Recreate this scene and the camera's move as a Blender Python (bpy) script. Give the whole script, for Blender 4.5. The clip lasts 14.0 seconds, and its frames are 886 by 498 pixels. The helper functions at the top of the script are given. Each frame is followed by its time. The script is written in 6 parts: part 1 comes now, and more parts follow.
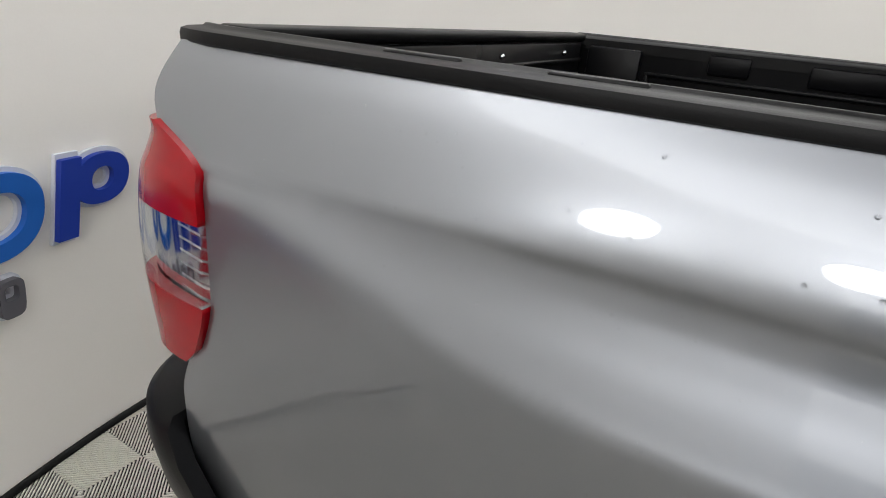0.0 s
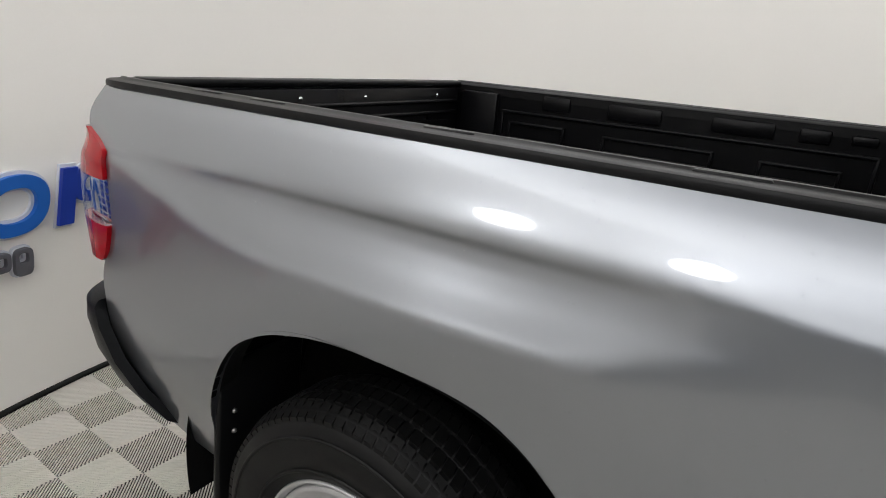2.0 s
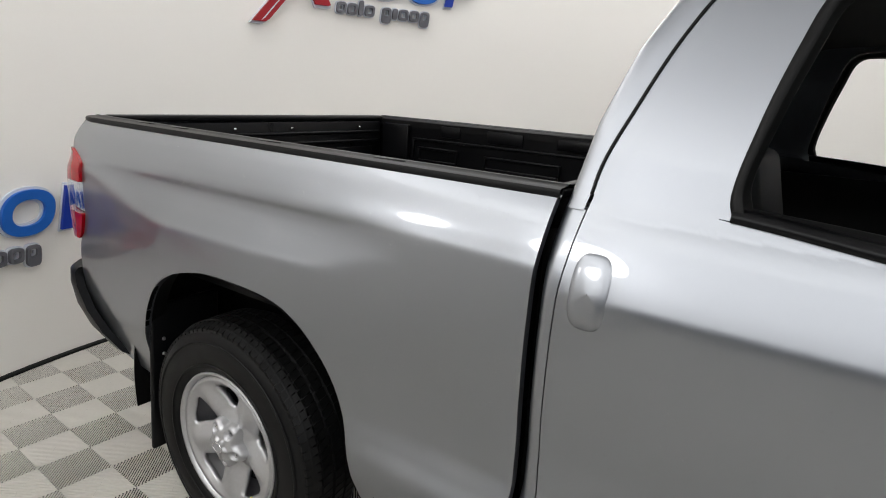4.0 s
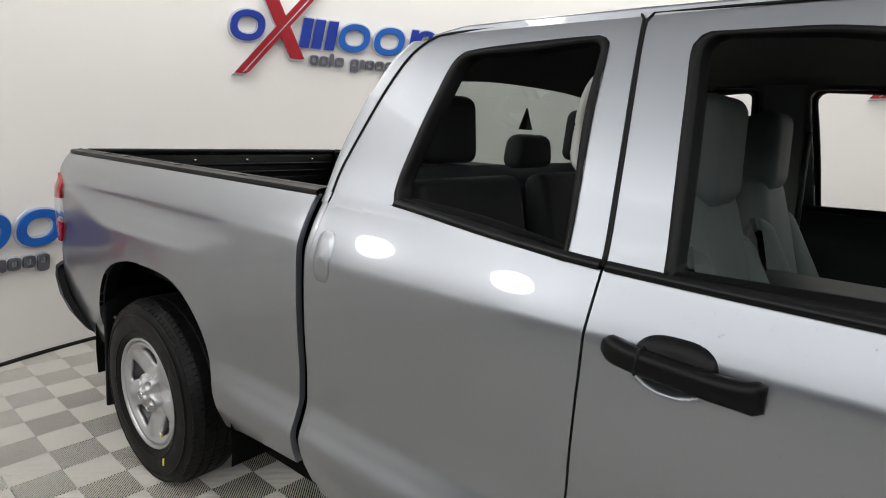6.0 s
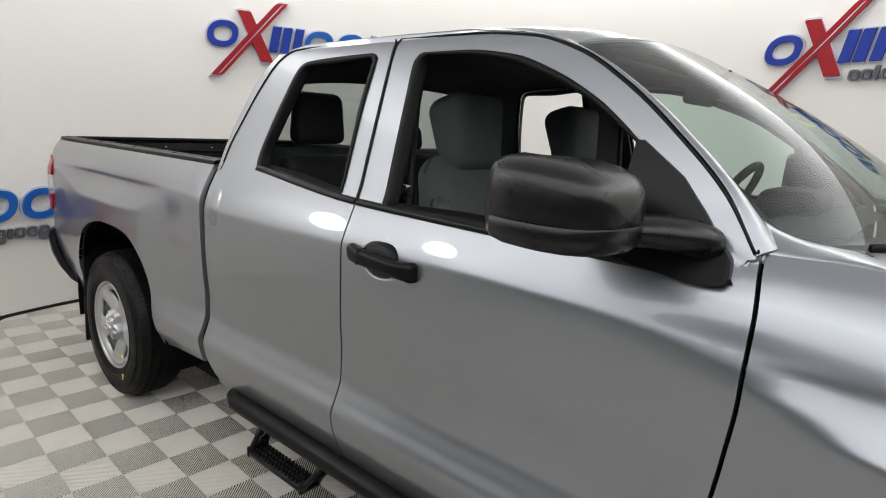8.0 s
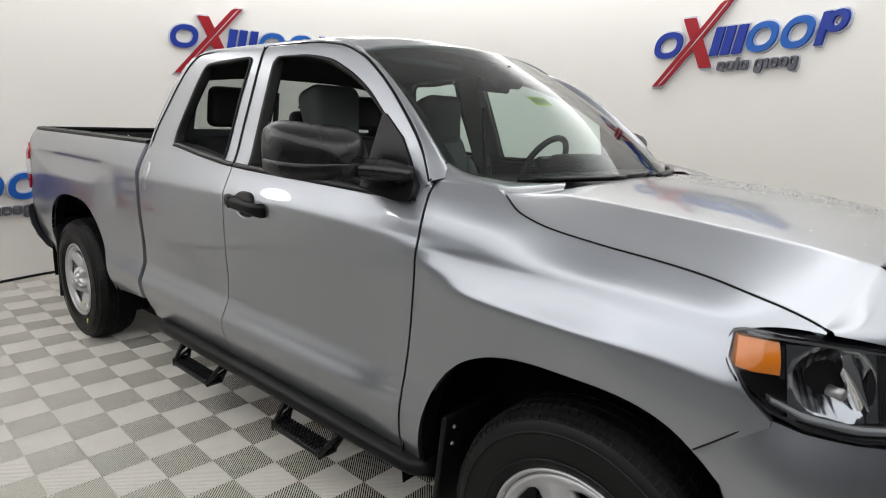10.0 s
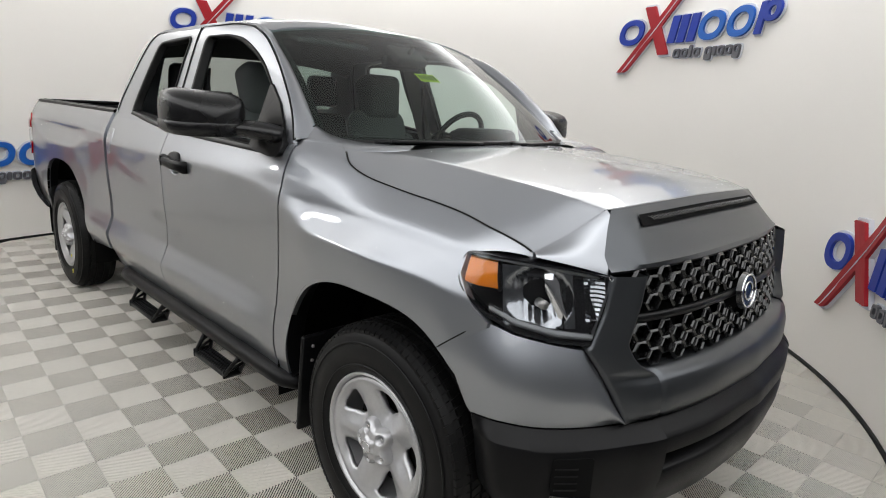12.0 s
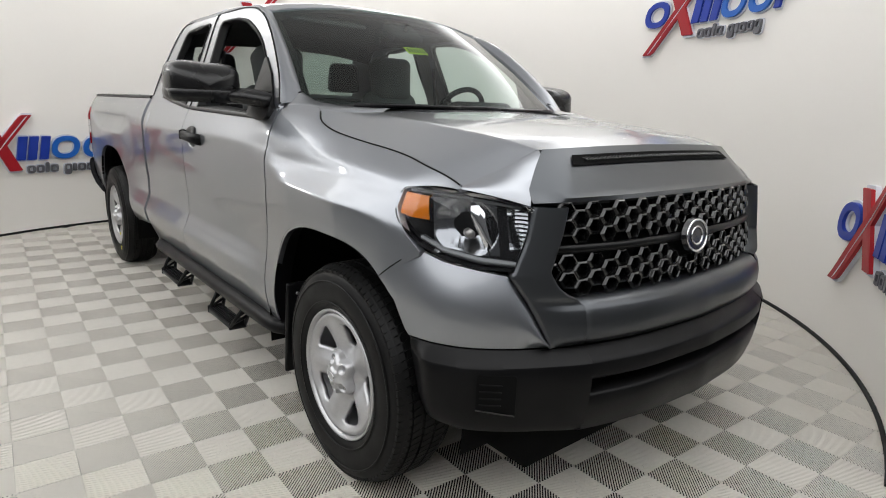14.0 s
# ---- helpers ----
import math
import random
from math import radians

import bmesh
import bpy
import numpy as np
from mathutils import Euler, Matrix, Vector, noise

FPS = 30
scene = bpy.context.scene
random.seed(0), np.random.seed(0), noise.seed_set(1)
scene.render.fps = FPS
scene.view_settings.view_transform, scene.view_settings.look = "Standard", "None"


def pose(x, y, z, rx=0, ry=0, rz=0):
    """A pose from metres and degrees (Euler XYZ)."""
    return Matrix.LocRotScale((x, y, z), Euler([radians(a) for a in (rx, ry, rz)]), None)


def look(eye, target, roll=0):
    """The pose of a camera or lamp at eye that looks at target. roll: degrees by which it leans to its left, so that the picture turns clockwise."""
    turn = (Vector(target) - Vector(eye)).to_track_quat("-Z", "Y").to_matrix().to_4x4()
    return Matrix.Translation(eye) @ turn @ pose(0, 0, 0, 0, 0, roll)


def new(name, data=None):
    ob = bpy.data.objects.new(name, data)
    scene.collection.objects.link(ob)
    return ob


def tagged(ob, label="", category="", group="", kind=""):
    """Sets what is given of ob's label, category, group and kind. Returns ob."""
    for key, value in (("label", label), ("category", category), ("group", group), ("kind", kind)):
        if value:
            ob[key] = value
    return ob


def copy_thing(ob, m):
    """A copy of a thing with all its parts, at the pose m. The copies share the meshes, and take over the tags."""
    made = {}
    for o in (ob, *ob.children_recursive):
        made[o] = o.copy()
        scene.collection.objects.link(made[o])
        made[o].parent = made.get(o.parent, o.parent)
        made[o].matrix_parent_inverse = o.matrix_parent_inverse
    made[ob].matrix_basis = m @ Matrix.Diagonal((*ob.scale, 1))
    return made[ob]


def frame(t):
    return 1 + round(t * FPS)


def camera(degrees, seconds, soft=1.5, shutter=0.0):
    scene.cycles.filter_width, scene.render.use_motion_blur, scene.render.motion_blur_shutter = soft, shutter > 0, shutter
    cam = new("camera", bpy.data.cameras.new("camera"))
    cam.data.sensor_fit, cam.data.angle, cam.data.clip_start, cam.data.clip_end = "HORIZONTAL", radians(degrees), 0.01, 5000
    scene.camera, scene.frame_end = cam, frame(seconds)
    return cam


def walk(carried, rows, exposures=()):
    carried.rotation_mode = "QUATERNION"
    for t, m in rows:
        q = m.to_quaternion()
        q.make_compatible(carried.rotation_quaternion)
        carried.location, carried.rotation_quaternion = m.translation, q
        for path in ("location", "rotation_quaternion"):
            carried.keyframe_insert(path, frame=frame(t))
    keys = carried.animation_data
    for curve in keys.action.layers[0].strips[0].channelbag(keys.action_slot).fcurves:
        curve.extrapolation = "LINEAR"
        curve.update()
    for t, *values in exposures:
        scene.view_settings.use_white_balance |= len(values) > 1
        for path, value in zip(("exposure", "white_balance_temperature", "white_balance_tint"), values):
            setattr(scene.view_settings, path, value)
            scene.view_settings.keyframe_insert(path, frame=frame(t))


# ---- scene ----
cam = camera(73.7, 14.0, soft=1.0)
PATH = [
    (0, (-0.174, -1.478, 1.427), (-1.065, 0.143, 0.667), 5.2),
    (0.5, (0.053, -1.521, 1.452), (-0.908, 0.087, 0.751), 4.9),
    (1, (0.253, -1.605, 1.465), (-0.747, -0.01, 0.791), 3.9),
    (1.5, (0.438, -1.709, 1.481), (-0.549, -0.094, 0.834), 4.1),
    (2, (0.659, -1.755, 1.498), (-0.351, -0.148, 0.869), 4.6),
    (2.5, (0.836, -1.78, 1.514), (-0.184, -0.166, 0.92), 4.5),
    (3, (1.058, -1.879, 1.524), (0.024, -0.265, 0.953), 4.2),
    (5.5, (2.188, -2.048, 1.561), (0.975, -0.514, 1.14), 3.0),
    (6, (2.435, -2.028, 1.563), (1.191, -0.514, 1.163), 2.8),
    (6.5, (2.672, -2.033, 1.574), (1.409, -0.536, 1.169), 2.2),
    (7, (2.915, -2.104, 1.557), (1.654, -0.605, 1.152), 2.2),
    (7.5, (3.123, -2.148, 1.564), (1.856, -0.656, 1.156), 2.5),
    (8, (3.378, -2.13, 1.553), (2.084, -0.659, 1.148), 3.0),
    (10.5, (4.55, -2.266, 1.529), (3.257, -0.804, 1.092), 2.1),
    (11, (4.727, -2.249, 1.522), (3.437, -0.791, 1.064), 2.7),
    (11.5, (4.908, -2.153, 1.5), (3.581, -0.726, 1.049), 3.4),
    (12, (5.084, -2.086, 1.497), (3.715, -0.704, 1.031), 3.4),
    (12.5, (5.231, -2.071, 1.472), (3.822, -0.736, 0.989), 3.2),
    (13, (5.339, -2.021, 1.441), (3.886, -0.733, 0.961), 2.7),
    (13.5, (5.431, -1.963, 1.405), (3.937, -0.718, 0.936), 2.2),
    (14, (5.478, -1.942, 1.349), (3.967, -0.715, 0.889), 2.1),
]
walk(cam, [(t, look(eye, target, roll)) for t, eye, target, roll in PATH], [(0, 0.20), (3.2, 0.20), (5.5, 0.18), (8, 0.17), (14, 0.24)])

# world, lights, exposure
world = bpy.data.worlds.new("world")
scene.world = world
world.use_nodes = True
world.node_tree.nodes["Background"].inputs["Color"].default_value = (0.8, 0.82, 0.85, 1)
world.node_tree.nodes["Background"].inputs["Strength"].default_value = 0.15
scene.view_settings.exposure = 0.0

CX, CY, R_WALL = 1.588, -0.123, 3.52          # the round photo booth
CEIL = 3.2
CEIL_GLOW, RIM_GLOW = 0.26, 2.75              # unseen glowing ceiling, added to light the booth: its middle, and its rim along the wall
LAMP_GLOW = 17.0                            # round lamps
LAMPS = ((-0.62, -2.72, 2.22), (0.30, -3.15, 2.42))


# ---- materials ----
def material(name, color, rough=0.5, metal=0.0, coat=0.0, coat_rough=0.03, spec=0.5):
    m = bpy.data.materials.new(name)
    m.use_nodes = True
    b = m.node_tree.nodes["Principled BSDF"]
    b.inputs["Base Color"].default_value = (*color, 1)
    b.inputs["Roughness"].default_value = rough
    b.inputs["Metallic"].default_value = metal
    b.inputs["Coat Weight"].default_value = coat
    b.inputs["Coat Roughness"].default_value = coat_rough
    b.inputs["Specular IOR Level"].default_value = spec
    return m


def grain(m, scale, amount, bump=0.0, distance=0.001, scale2=None, rough_amount=0.0, detail=4.0):
    """Varies the base colour by noise at two scales, with an optional fine relief."""
    nt = m.node_tree
    b = nt.nodes["Principled BSDF"]
    tc = nt.nodes.new("ShaderNodeTexCoord")
    n1 = nt.nodes.new("ShaderNodeTexNoise")
    n1.inputs["Scale"].default_value, n1.inputs["Detail"].default_value = scale, detail
    n2 = nt.nodes.new("ShaderNodeTexNoise")
    n2.inputs["Scale"].default_value, n2.inputs["Detail"].default_value = scale2 or scale / 25, 3.0
    nt.links.new(tc.outputs["Object"], n1.inputs["Vector"])
    nt.links.new(tc.outputs["Object"], n2.inputs["Vector"])
    add = nt.nodes.new("ShaderNodeMath")
    add.operation = "ADD"
    nt.links.new(n1.outputs["Fac"], add.inputs[0])
    nt.links.new(n2.outputs["Fac"], add.inputs[1])
    ramp = nt.nodes.new("ShaderNodeMapRange")
    ramp.inputs["From Min"].default_value, ramp.inputs["From Max"].default_value = 0.6, 1.4
    ramp.inputs["To Min"].default_value, ramp.inputs["To Max"].default_value = 1 - amount, 1 + amount
    nt.links.new(add.outputs[0], ramp.inputs["Value"])
    c = b.inputs["Base Color"].default_value
    mul = nt.nodes.new("ShaderNodeVectorMath")
    mul.operation = "SCALE"
    mul.inputs[0].default_value = c[:3]
    nt.links.new(ramp.outputs[0], mul.inputs["Scale"])
    nt.links.new(mul.outputs[0], b.inputs["Base Color"])
    if rough_amount:
        r = nt.nodes.new("ShaderNodeMapRange")
        base = b.inputs["Roughness"].default_value
        r.inputs["From Min"].default_value, r.inputs["From Max"].default_value = 0.3, 0.7
        r.inputs["To Min"].default_value, r.inputs["To Max"].default_value = base - rough_amount, base + rough_amount
        nt.links.new(n2.outputs["Fac"], r.inputs["Value"])
        nt.links.new(r.outputs[0], b.inputs["Roughness"])
    if bump:
        bp = nt.nodes.new("ShaderNodeBump")
        bp.inputs["Strength"].default_value, bp.inputs["Distance"].default_value = bump, distance
        nt.links.new(n1.outputs["Fac"], bp.inputs["Height"])
        nt.links.new(bp.outputs["Normal"], b.inputs["Normal"])
    return m


def glass(name, color, alpha, rough=0.0):
    """Thin glazing: clear to what lies behind, with a glossy surface."""
    m = bpy.data.materials.new(name)
    m.use_nodes = True
    nt = m.node_tree
    nt.nodes.remove(nt.nodes["Principled BSDF"])
    out = nt.nodes["Material Output"]
    tr = nt.nodes.new("ShaderNodeBsdfTransparent")
    tr.inputs["Color"].default_value = (*[c * alpha for c in color], 1)
    gl = nt.nodes.new("ShaderNodeBsdfGlossy")
    gl.inputs["Roughness"].default_value = rough
    lw = nt.nodes.new("ShaderNodeLayerWeight")
    pw = nt.nodes.new("ShaderNodeMath")
    pw.operation = "POWER"
    pw.inputs[1].default_value = 5.0
    fr = nt.nodes.new("ShaderNodeMapRange")
    fr.inputs["To Min"].default_value, fr.inputs["To Max"].default_value = 0.045, 1.0
    nt.links.new(lw.outputs["Facing"], pw.inputs[0])
    nt.links.new(pw.outputs[0], fr.inputs["Value"])
    mx = nt.nodes.new("ShaderNodeMixShader")
    nt.links.new(fr.outputs[0], mx.inputs["Fac"])
    nt.links.new(tr.outputs[0], mx.inputs[1])
    nt.links.new(gl.outputs[0], mx.inputs[2])
    nt.links.new(mx.outputs[0], out.inputs["Surface"])
    return m


def lens_plastic(name, color, rough=0.02):
    m = material(name, color, rough, 0.0, 1.0, 0.0)
    m.node_tree.nodes["Principled BSDF"].inputs["Transmission Weight"].default_value = 0.55
    return m


def glow(name, color, strength):
    m = bpy.data.materials.new(name)
    m.use_nodes = True
    b = m.node_tree.nodes["Principled BSDF"]
    b.inputs["Emission Color"].default_value = (*color, 1)
    b.inputs["Emission Strength"].default_value = strength
    return m


M_WALL = grain(material("wall_paint", (0.87, 0.845, 0.805), 0.5), 180, 0.015, 0.10, 0.0006, 1.1)
M_CEIL = glow("ceiling_fill_glow", (0.99, 0.995, 1.0), CEIL_GLOW)


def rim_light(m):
    """Spreads the glow of the added, unseen ceiling: brightest over the rim of the booth, dim over its middle."""
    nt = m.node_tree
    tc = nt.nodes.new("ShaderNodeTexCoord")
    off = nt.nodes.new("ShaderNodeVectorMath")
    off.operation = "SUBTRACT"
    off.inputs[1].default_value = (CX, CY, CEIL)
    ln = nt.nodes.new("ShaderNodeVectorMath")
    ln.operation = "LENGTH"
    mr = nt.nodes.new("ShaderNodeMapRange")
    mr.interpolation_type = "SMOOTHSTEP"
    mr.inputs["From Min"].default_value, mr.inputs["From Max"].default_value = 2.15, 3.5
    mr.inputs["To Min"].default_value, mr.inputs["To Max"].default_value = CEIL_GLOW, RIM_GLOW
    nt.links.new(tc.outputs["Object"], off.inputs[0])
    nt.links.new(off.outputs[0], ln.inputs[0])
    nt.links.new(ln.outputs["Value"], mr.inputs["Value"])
    # past the wall the added ceiling keeps one even, dimmer glow
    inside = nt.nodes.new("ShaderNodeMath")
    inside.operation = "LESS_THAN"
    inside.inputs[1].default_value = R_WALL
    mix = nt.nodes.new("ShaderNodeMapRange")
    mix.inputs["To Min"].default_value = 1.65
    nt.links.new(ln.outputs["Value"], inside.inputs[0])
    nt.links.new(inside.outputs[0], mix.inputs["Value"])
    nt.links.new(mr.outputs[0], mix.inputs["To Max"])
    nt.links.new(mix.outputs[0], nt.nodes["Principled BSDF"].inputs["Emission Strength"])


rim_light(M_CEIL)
# unseen hall, added: dark walls and floor deepen the reflections in the truck
M_ROOM = grain(material("hall_reflection_dark", (0.075, 0.075, 0.078), 0.7), 60, 0.02)
M_OUTER = grain(material("hall_floor_dark", (0.13, 0.128, 0.124), 0.4), 30, 0.05, scale2=1.5)
M_BASE = grain(material("black_rubber_edge", (0.008, 0.008, 0.008), 0.5, spec=0.2), 60, 0.2)
# near black, to put the shade of deep gaps under shallow ribs
M_SLAB = grain(material("slab_gap_shade", (0.006, 0.006, 0.006), 0.8), 20, 0.25)
M_TILE = grain(material("tile_plastic", (0.72, 0.69, 0.63), 0.38), 45, 0.05, 0.1, 0.0005, 3.0, 0.06)
M_BLUE = material("blue_foam", (0.012, 0.040, 0.32), 0.45, spec=0.3)
M_SKY = material("bright_blue_foam", (0.014, 0.115, 0.46), 0.45, spec=0.3)
M_RED = material("red_foam", (0.34, 0.010, 0.018), 0.45, spec=0.3)
M_PALE = material("white_foam_edge", (0.62, 0.64, 0.70), 0.6)
M_GREY = material("grey_foam", (0.10, 0.10, 0.115), 0.5)
M_LAMP = glow("lamp_diffuser", (1.0, 0.995, 0.985), LAMP_GLOW)
M_LAMPRIM = material("lamp_rim", (0.7, 0.7, 0.7), 0.4)

M_PAINT = material("silver_paint", (0.308, 0.322, 0.348), 0.35, 0.96, 1.0, 0.01)
M_BLACK = grain(material("black_plastic", (0.0045, 0.0045, 0.0049), 0.36, spec=0.15), 500, 0.25, 0.25, 0.0006, 6.0, 0.05)
M_MIRROR_CAP = grain(material("mirror_plastic", (0.006, 0.006, 0.0064), 0.27, spec=0.42), 500, 0.25, 0.25, 0.0006, 6.0, 0.05)
M_LINER = grain(material("bed_liner", (0.0035, 0.0035, 0.0042), 0.33, spec=0.17), 300, 0.3, 0.2, 0.0008, 5.0, 0.06)
M_SATIN = material("satin_black", (0.005, 0.005, 0.0055), 0.30, spec=0.2)
M_GLOSSB = material("gloss_black", (0.006, 0.006, 0.007), 0.14, 0.0, 0.3)
M_DARKGREY = material("charcoal_paint", (0.082, 0.087, 0.094), 0.32, 0.85, 0.12, 0.10)
# near black: for underbody parts and for shade put into gaps and slots
M_VOID = material("underbody_and_shade_black", (0.004, 0.004, 0.004), 0.9, spec=0.1)
M_RUBBER = grain(material("tyre_rubber", (0.0044, 0.0044, 0.0045), 0.50, spec=0.22), 120, 0.3, 0.2, 0.0008, 9.0, 0.08)
M_SEAL = material("rubber_seal", (0.005, 0.005, 0.005), 0.5, spec=0.2)
M_ALLOY = grain(material("alloy_silver", (0.50, 0.50, 0.51), 0.40, 0.7, 0.4, 0.12), 90, 0.06)
M_CHROME = material("chrome", (0.75, 0.75, 0.76), 0.07, 1.0)
M_REFLECT = material("lamp_reflector", (0.34, 0.35, 0.37), 0.16, 1.0)
M_TUBE = material("light_tube", (0.10, 0.105, 0.11), 0.25, 0.2, 0.6, 0.02)
M_GRILLE = material("grille_plastic", (0.0055, 0.0057, 0.006), 0.22, 0.0, 0.45, 0.06)
M_DULL = material("dull_iron", (0.010, 0.010, 0.010), 0.6, 0.5)
M_STEEL = material("steel", (0.35, 0.34, 0.33), 0.4, 0.9)
M_REDLENS = material("red_lens", (0.30, 0.0015, 0.006), 0.2, 0.0, 0.5, 0.01, 0.1)
M_CLEARLENS = glass("clear_lens", (0.97, 0.98, 0.99), 0.97)
M_WHITELENS = lens_plastic("white_lens", (0.72, 0.72, 0.74))
M_AMBER = material("amber_lens", (0.62, 0.17, 0.003), 0.25, 0.0, 0.4, 0.01)
M_GLASS = glass("clear_glass", (0.74, 0.93, 0.86), 0.72)
M_TINT = glass("tinted_glass", (0.78, 0.86, 0.82), 0.52)
M_SEAT = grain(material("grey_seat_cloth", (0.085, 0.094, 0.094), 0.72), 400, 0.18, 0.3, 0.0006, 8.0)
# rear bench: cloth grain like the front seats, base colour about a quarter
M_SEATDARK = grain(material("rear_seat_cloth_darker", (0.020, 0.021, 0.023), 0.75), 400, 0.2, 0.3, 0.0006, 8.0)
M_TRIM = grain(material("cabin_trim", (0.010, 0.010, 0.011), 0.55, spec=0.3), 300, 0.2, 0.2, 0.0005)
M_PALEGRIP = material("pale_grip", (0.42, 0.42, 0.40), 0.6)
M_PILLAR = material("pillar_trim_grey", (0.20, 0.20, 0.19), 0.7)
M_HEAD = material("headliner", (0.06, 0.06, 0.06), 0.9)
M_TAG = material("yellow_green_tag", (0.62, 0.80, 0.03), 0.6)
M_INK = material("ink", (0.05, 0.05, 0.02), 0.7)
M_WATER = material("water_drop", (0.9, 0.9, 0.9), 0.0)
M_WATER.node_tree.nodes["Principled BSDF"].inputs["Transmission Weight"].default_value = 1.0
M_WATER.node_tree.nodes["Principled BSDF"].inputs["IOR"].default_value = 1.33
M_YELLOW = material("yellow_chalk", (0.75, 0.68, 0.12), 0.8)


# ---- mesh helpers ----
def shallow(parent):
    """The parent itself, or the one above it where it already is a sub-part."""
    while parent.parent and parent.parent.parent:
        parent = parent.parent
    return parent


def link_mesh(name, verts, faces, mat, parent=None, label="", smooth=True):
    me = bpy.data.meshes.new(name)
    me.from_pydata([tuple(map(float, v)) for v in verts], [], faces)
    me.update()
    if smooth:
        me.polygons.foreach_set("use_smooth", [True] * len(me.polygons))
    if mat:
        me.materials.append(mat)
    ob = new(name, me)
    if parent:
        ob.parent = shallow(parent)
    return tagged(ob, label)


def part(name, bm, mat, parent=None, label="", smooth=True):
    """Links a bmesh as one mesh object under a thing or a part."""
    me = bpy.data.meshes.new(name)
    bm.to_mesh(me)
    bm.free()
    if smooth:
        me.polygons.foreach_set("use_smooth", [True] * len(me.polygons))
    me.materials.append(mat)
    ob = new(name, me)
    if parent:
        ob.parent = shallow(parent)
    return tagged(ob, label)


def smooth_angle(ob, degrees=35):
    me = ob.data
    bm = bmesh.new()
    bm.from_mesh(me)
    for e in bm.edges:
        e.smooth = len(e.link_faces) == 2 and e.calc_face_angle(0) < radians(degrees)
    bm.to_mesh(me)
    bm.free()
    return ob


def hermite(xs, ys):
    """A smooth curve through points: f(x), held flat in slope past the ends."""
    xs, ys = np.array(xs, float), np.array(ys, float)
    d = np.diff(ys) / np.diff(xs)
    m = np.zeros(len(xs))
    m[0], m[-1] = d[0], d[-1]
    for i in range(1, len(xs) - 1):
        m[i] = 0 if d[i - 1] * d[i] <= 0 else 2 * d[i - 1] * d[i] / (d[i - 1] + d[i])

    def f(x):
        x = np.asarray(x, float)
        c = np.clip(x, xs[0], xs[-1])
        i = np.clip(np.searchsorted(xs, c) - 1, 0, len(xs) - 2)
        h = xs[i + 1] - xs[i]
        t = (c - xs[i]) / h
        v = (2 * t**3 - 3 * t**2 + 1) * ys[i] + (t**3 - 2 * t**2 + t) * h * m[i] + (-2 * t**3 + 3 * t**2) * ys[i + 1] + (t**3 - t**2) * h * m[i + 1]
        return v + np.where(x < xs[0], (x - xs[0]) * m[0], 0) + np.where(x > xs[-1], (x - xs[-1]) * m[-1], 0)

    return f


def path(points, n):
    """n points at even steps along a smooth line through the given points."""
    p = np.array(points, float)
    s = np.r_[0, np.cumsum(np.linalg.norm(np.diff(p, axis=0), axis=1))]
    q = np.linspace(0, s[-1], n)
    return np.stack([hermite(s, p[:, k])(q) for k in range(p.shape[1])], 1)


def straight(points, n):
    p = np.array(points, float)
    s = np.r_[0, np.cumsum(np.linalg.norm(np.diff(p, axis=0), axis=1))]
    q = np.linspace(0, s[-1], n)
    return np.stack([np.interp(q, s, p[:, k]) for k in range(p.shape[1])], 1)


def sheet(name, P, mat, parent=None, label="", flange=None, close_u=False, close_v=False, flip=False, normals=None):
    """A grid of points as a smooth sheet. flange: a vector by which a turned-in edge runs all round it."""
    P = np.asarray(P, float)
    nu, nv = P.shape[:2]
    verts = [tuple(v) for v in P.reshape(-1, 3)]
    faces = []
    for i in range(nu if close_u else nu - 1):
        for j in range(nv if close_v else nv - 1):
            a, b = i * nv + j, i * nv + (j + 1) % nv
            c, d = ((i + 1) % nu) * nv + (j + 1) % nv, ((i + 1) % nu) * nv + j
            faces.append((a, b, c, d))
    if flange is not None:
        rim = [i * nv for i in range(nu)] + [(nu - 1) * nv + j for j in range(1, nv)]
        rim += [i * nv + nv - 1 for i in range(nu - 2, -1, -1)] + [j for j in range(nv - 2, 0, -1)]
        k = len(verts)
        f = np.array(flange, float)
        verts += [verts[r] for r in rim]
        verts += [tuple(np.array(verts[r]) + f) for r in rim]
        n = len(rim)
        faces += [(k + i, k + (i + 1) % n, k + n + (i + 1) % n, k + n + i) for i in range(n)]
    if flip:
        faces = [f[::-1] for f in faces]
    ob = link_mesh(name, verts, faces, mat, parent, label)
    if normals is not None:
        me = ob.data
        flat = np.zeros(len(verts) * 3)
        me.vertices.foreach_get("normal", flat)
        flat = flat.reshape(-1, 3)
        flat[: nu * nv] = np.asarray(normals).reshape(-1, 3)
        me.normals_split_custom_set_from_vertices(flat.tolist())
    return ob


def box(bm, x0, x1, y0, y1, z0, z1, bevel=0.0, seg=2):
    g = bmesh.ops.create_cube(bm, size=1.0, matrix=Matrix.Translation(((x0 + x1) / 2, (y0 + y1) / 2, (z0 + z1) / 2)) @ Matrix.Diagonal((x1 - x0, y1 - y0, z1 - z0, 1)))
    if bevel:
        es = list({e for v in g["verts"] for e in v.link_edges})
        bmesh.ops.bevel(bm, geom=es, offset=bevel, segments=seg, affect="EDGES", profile=0.5)


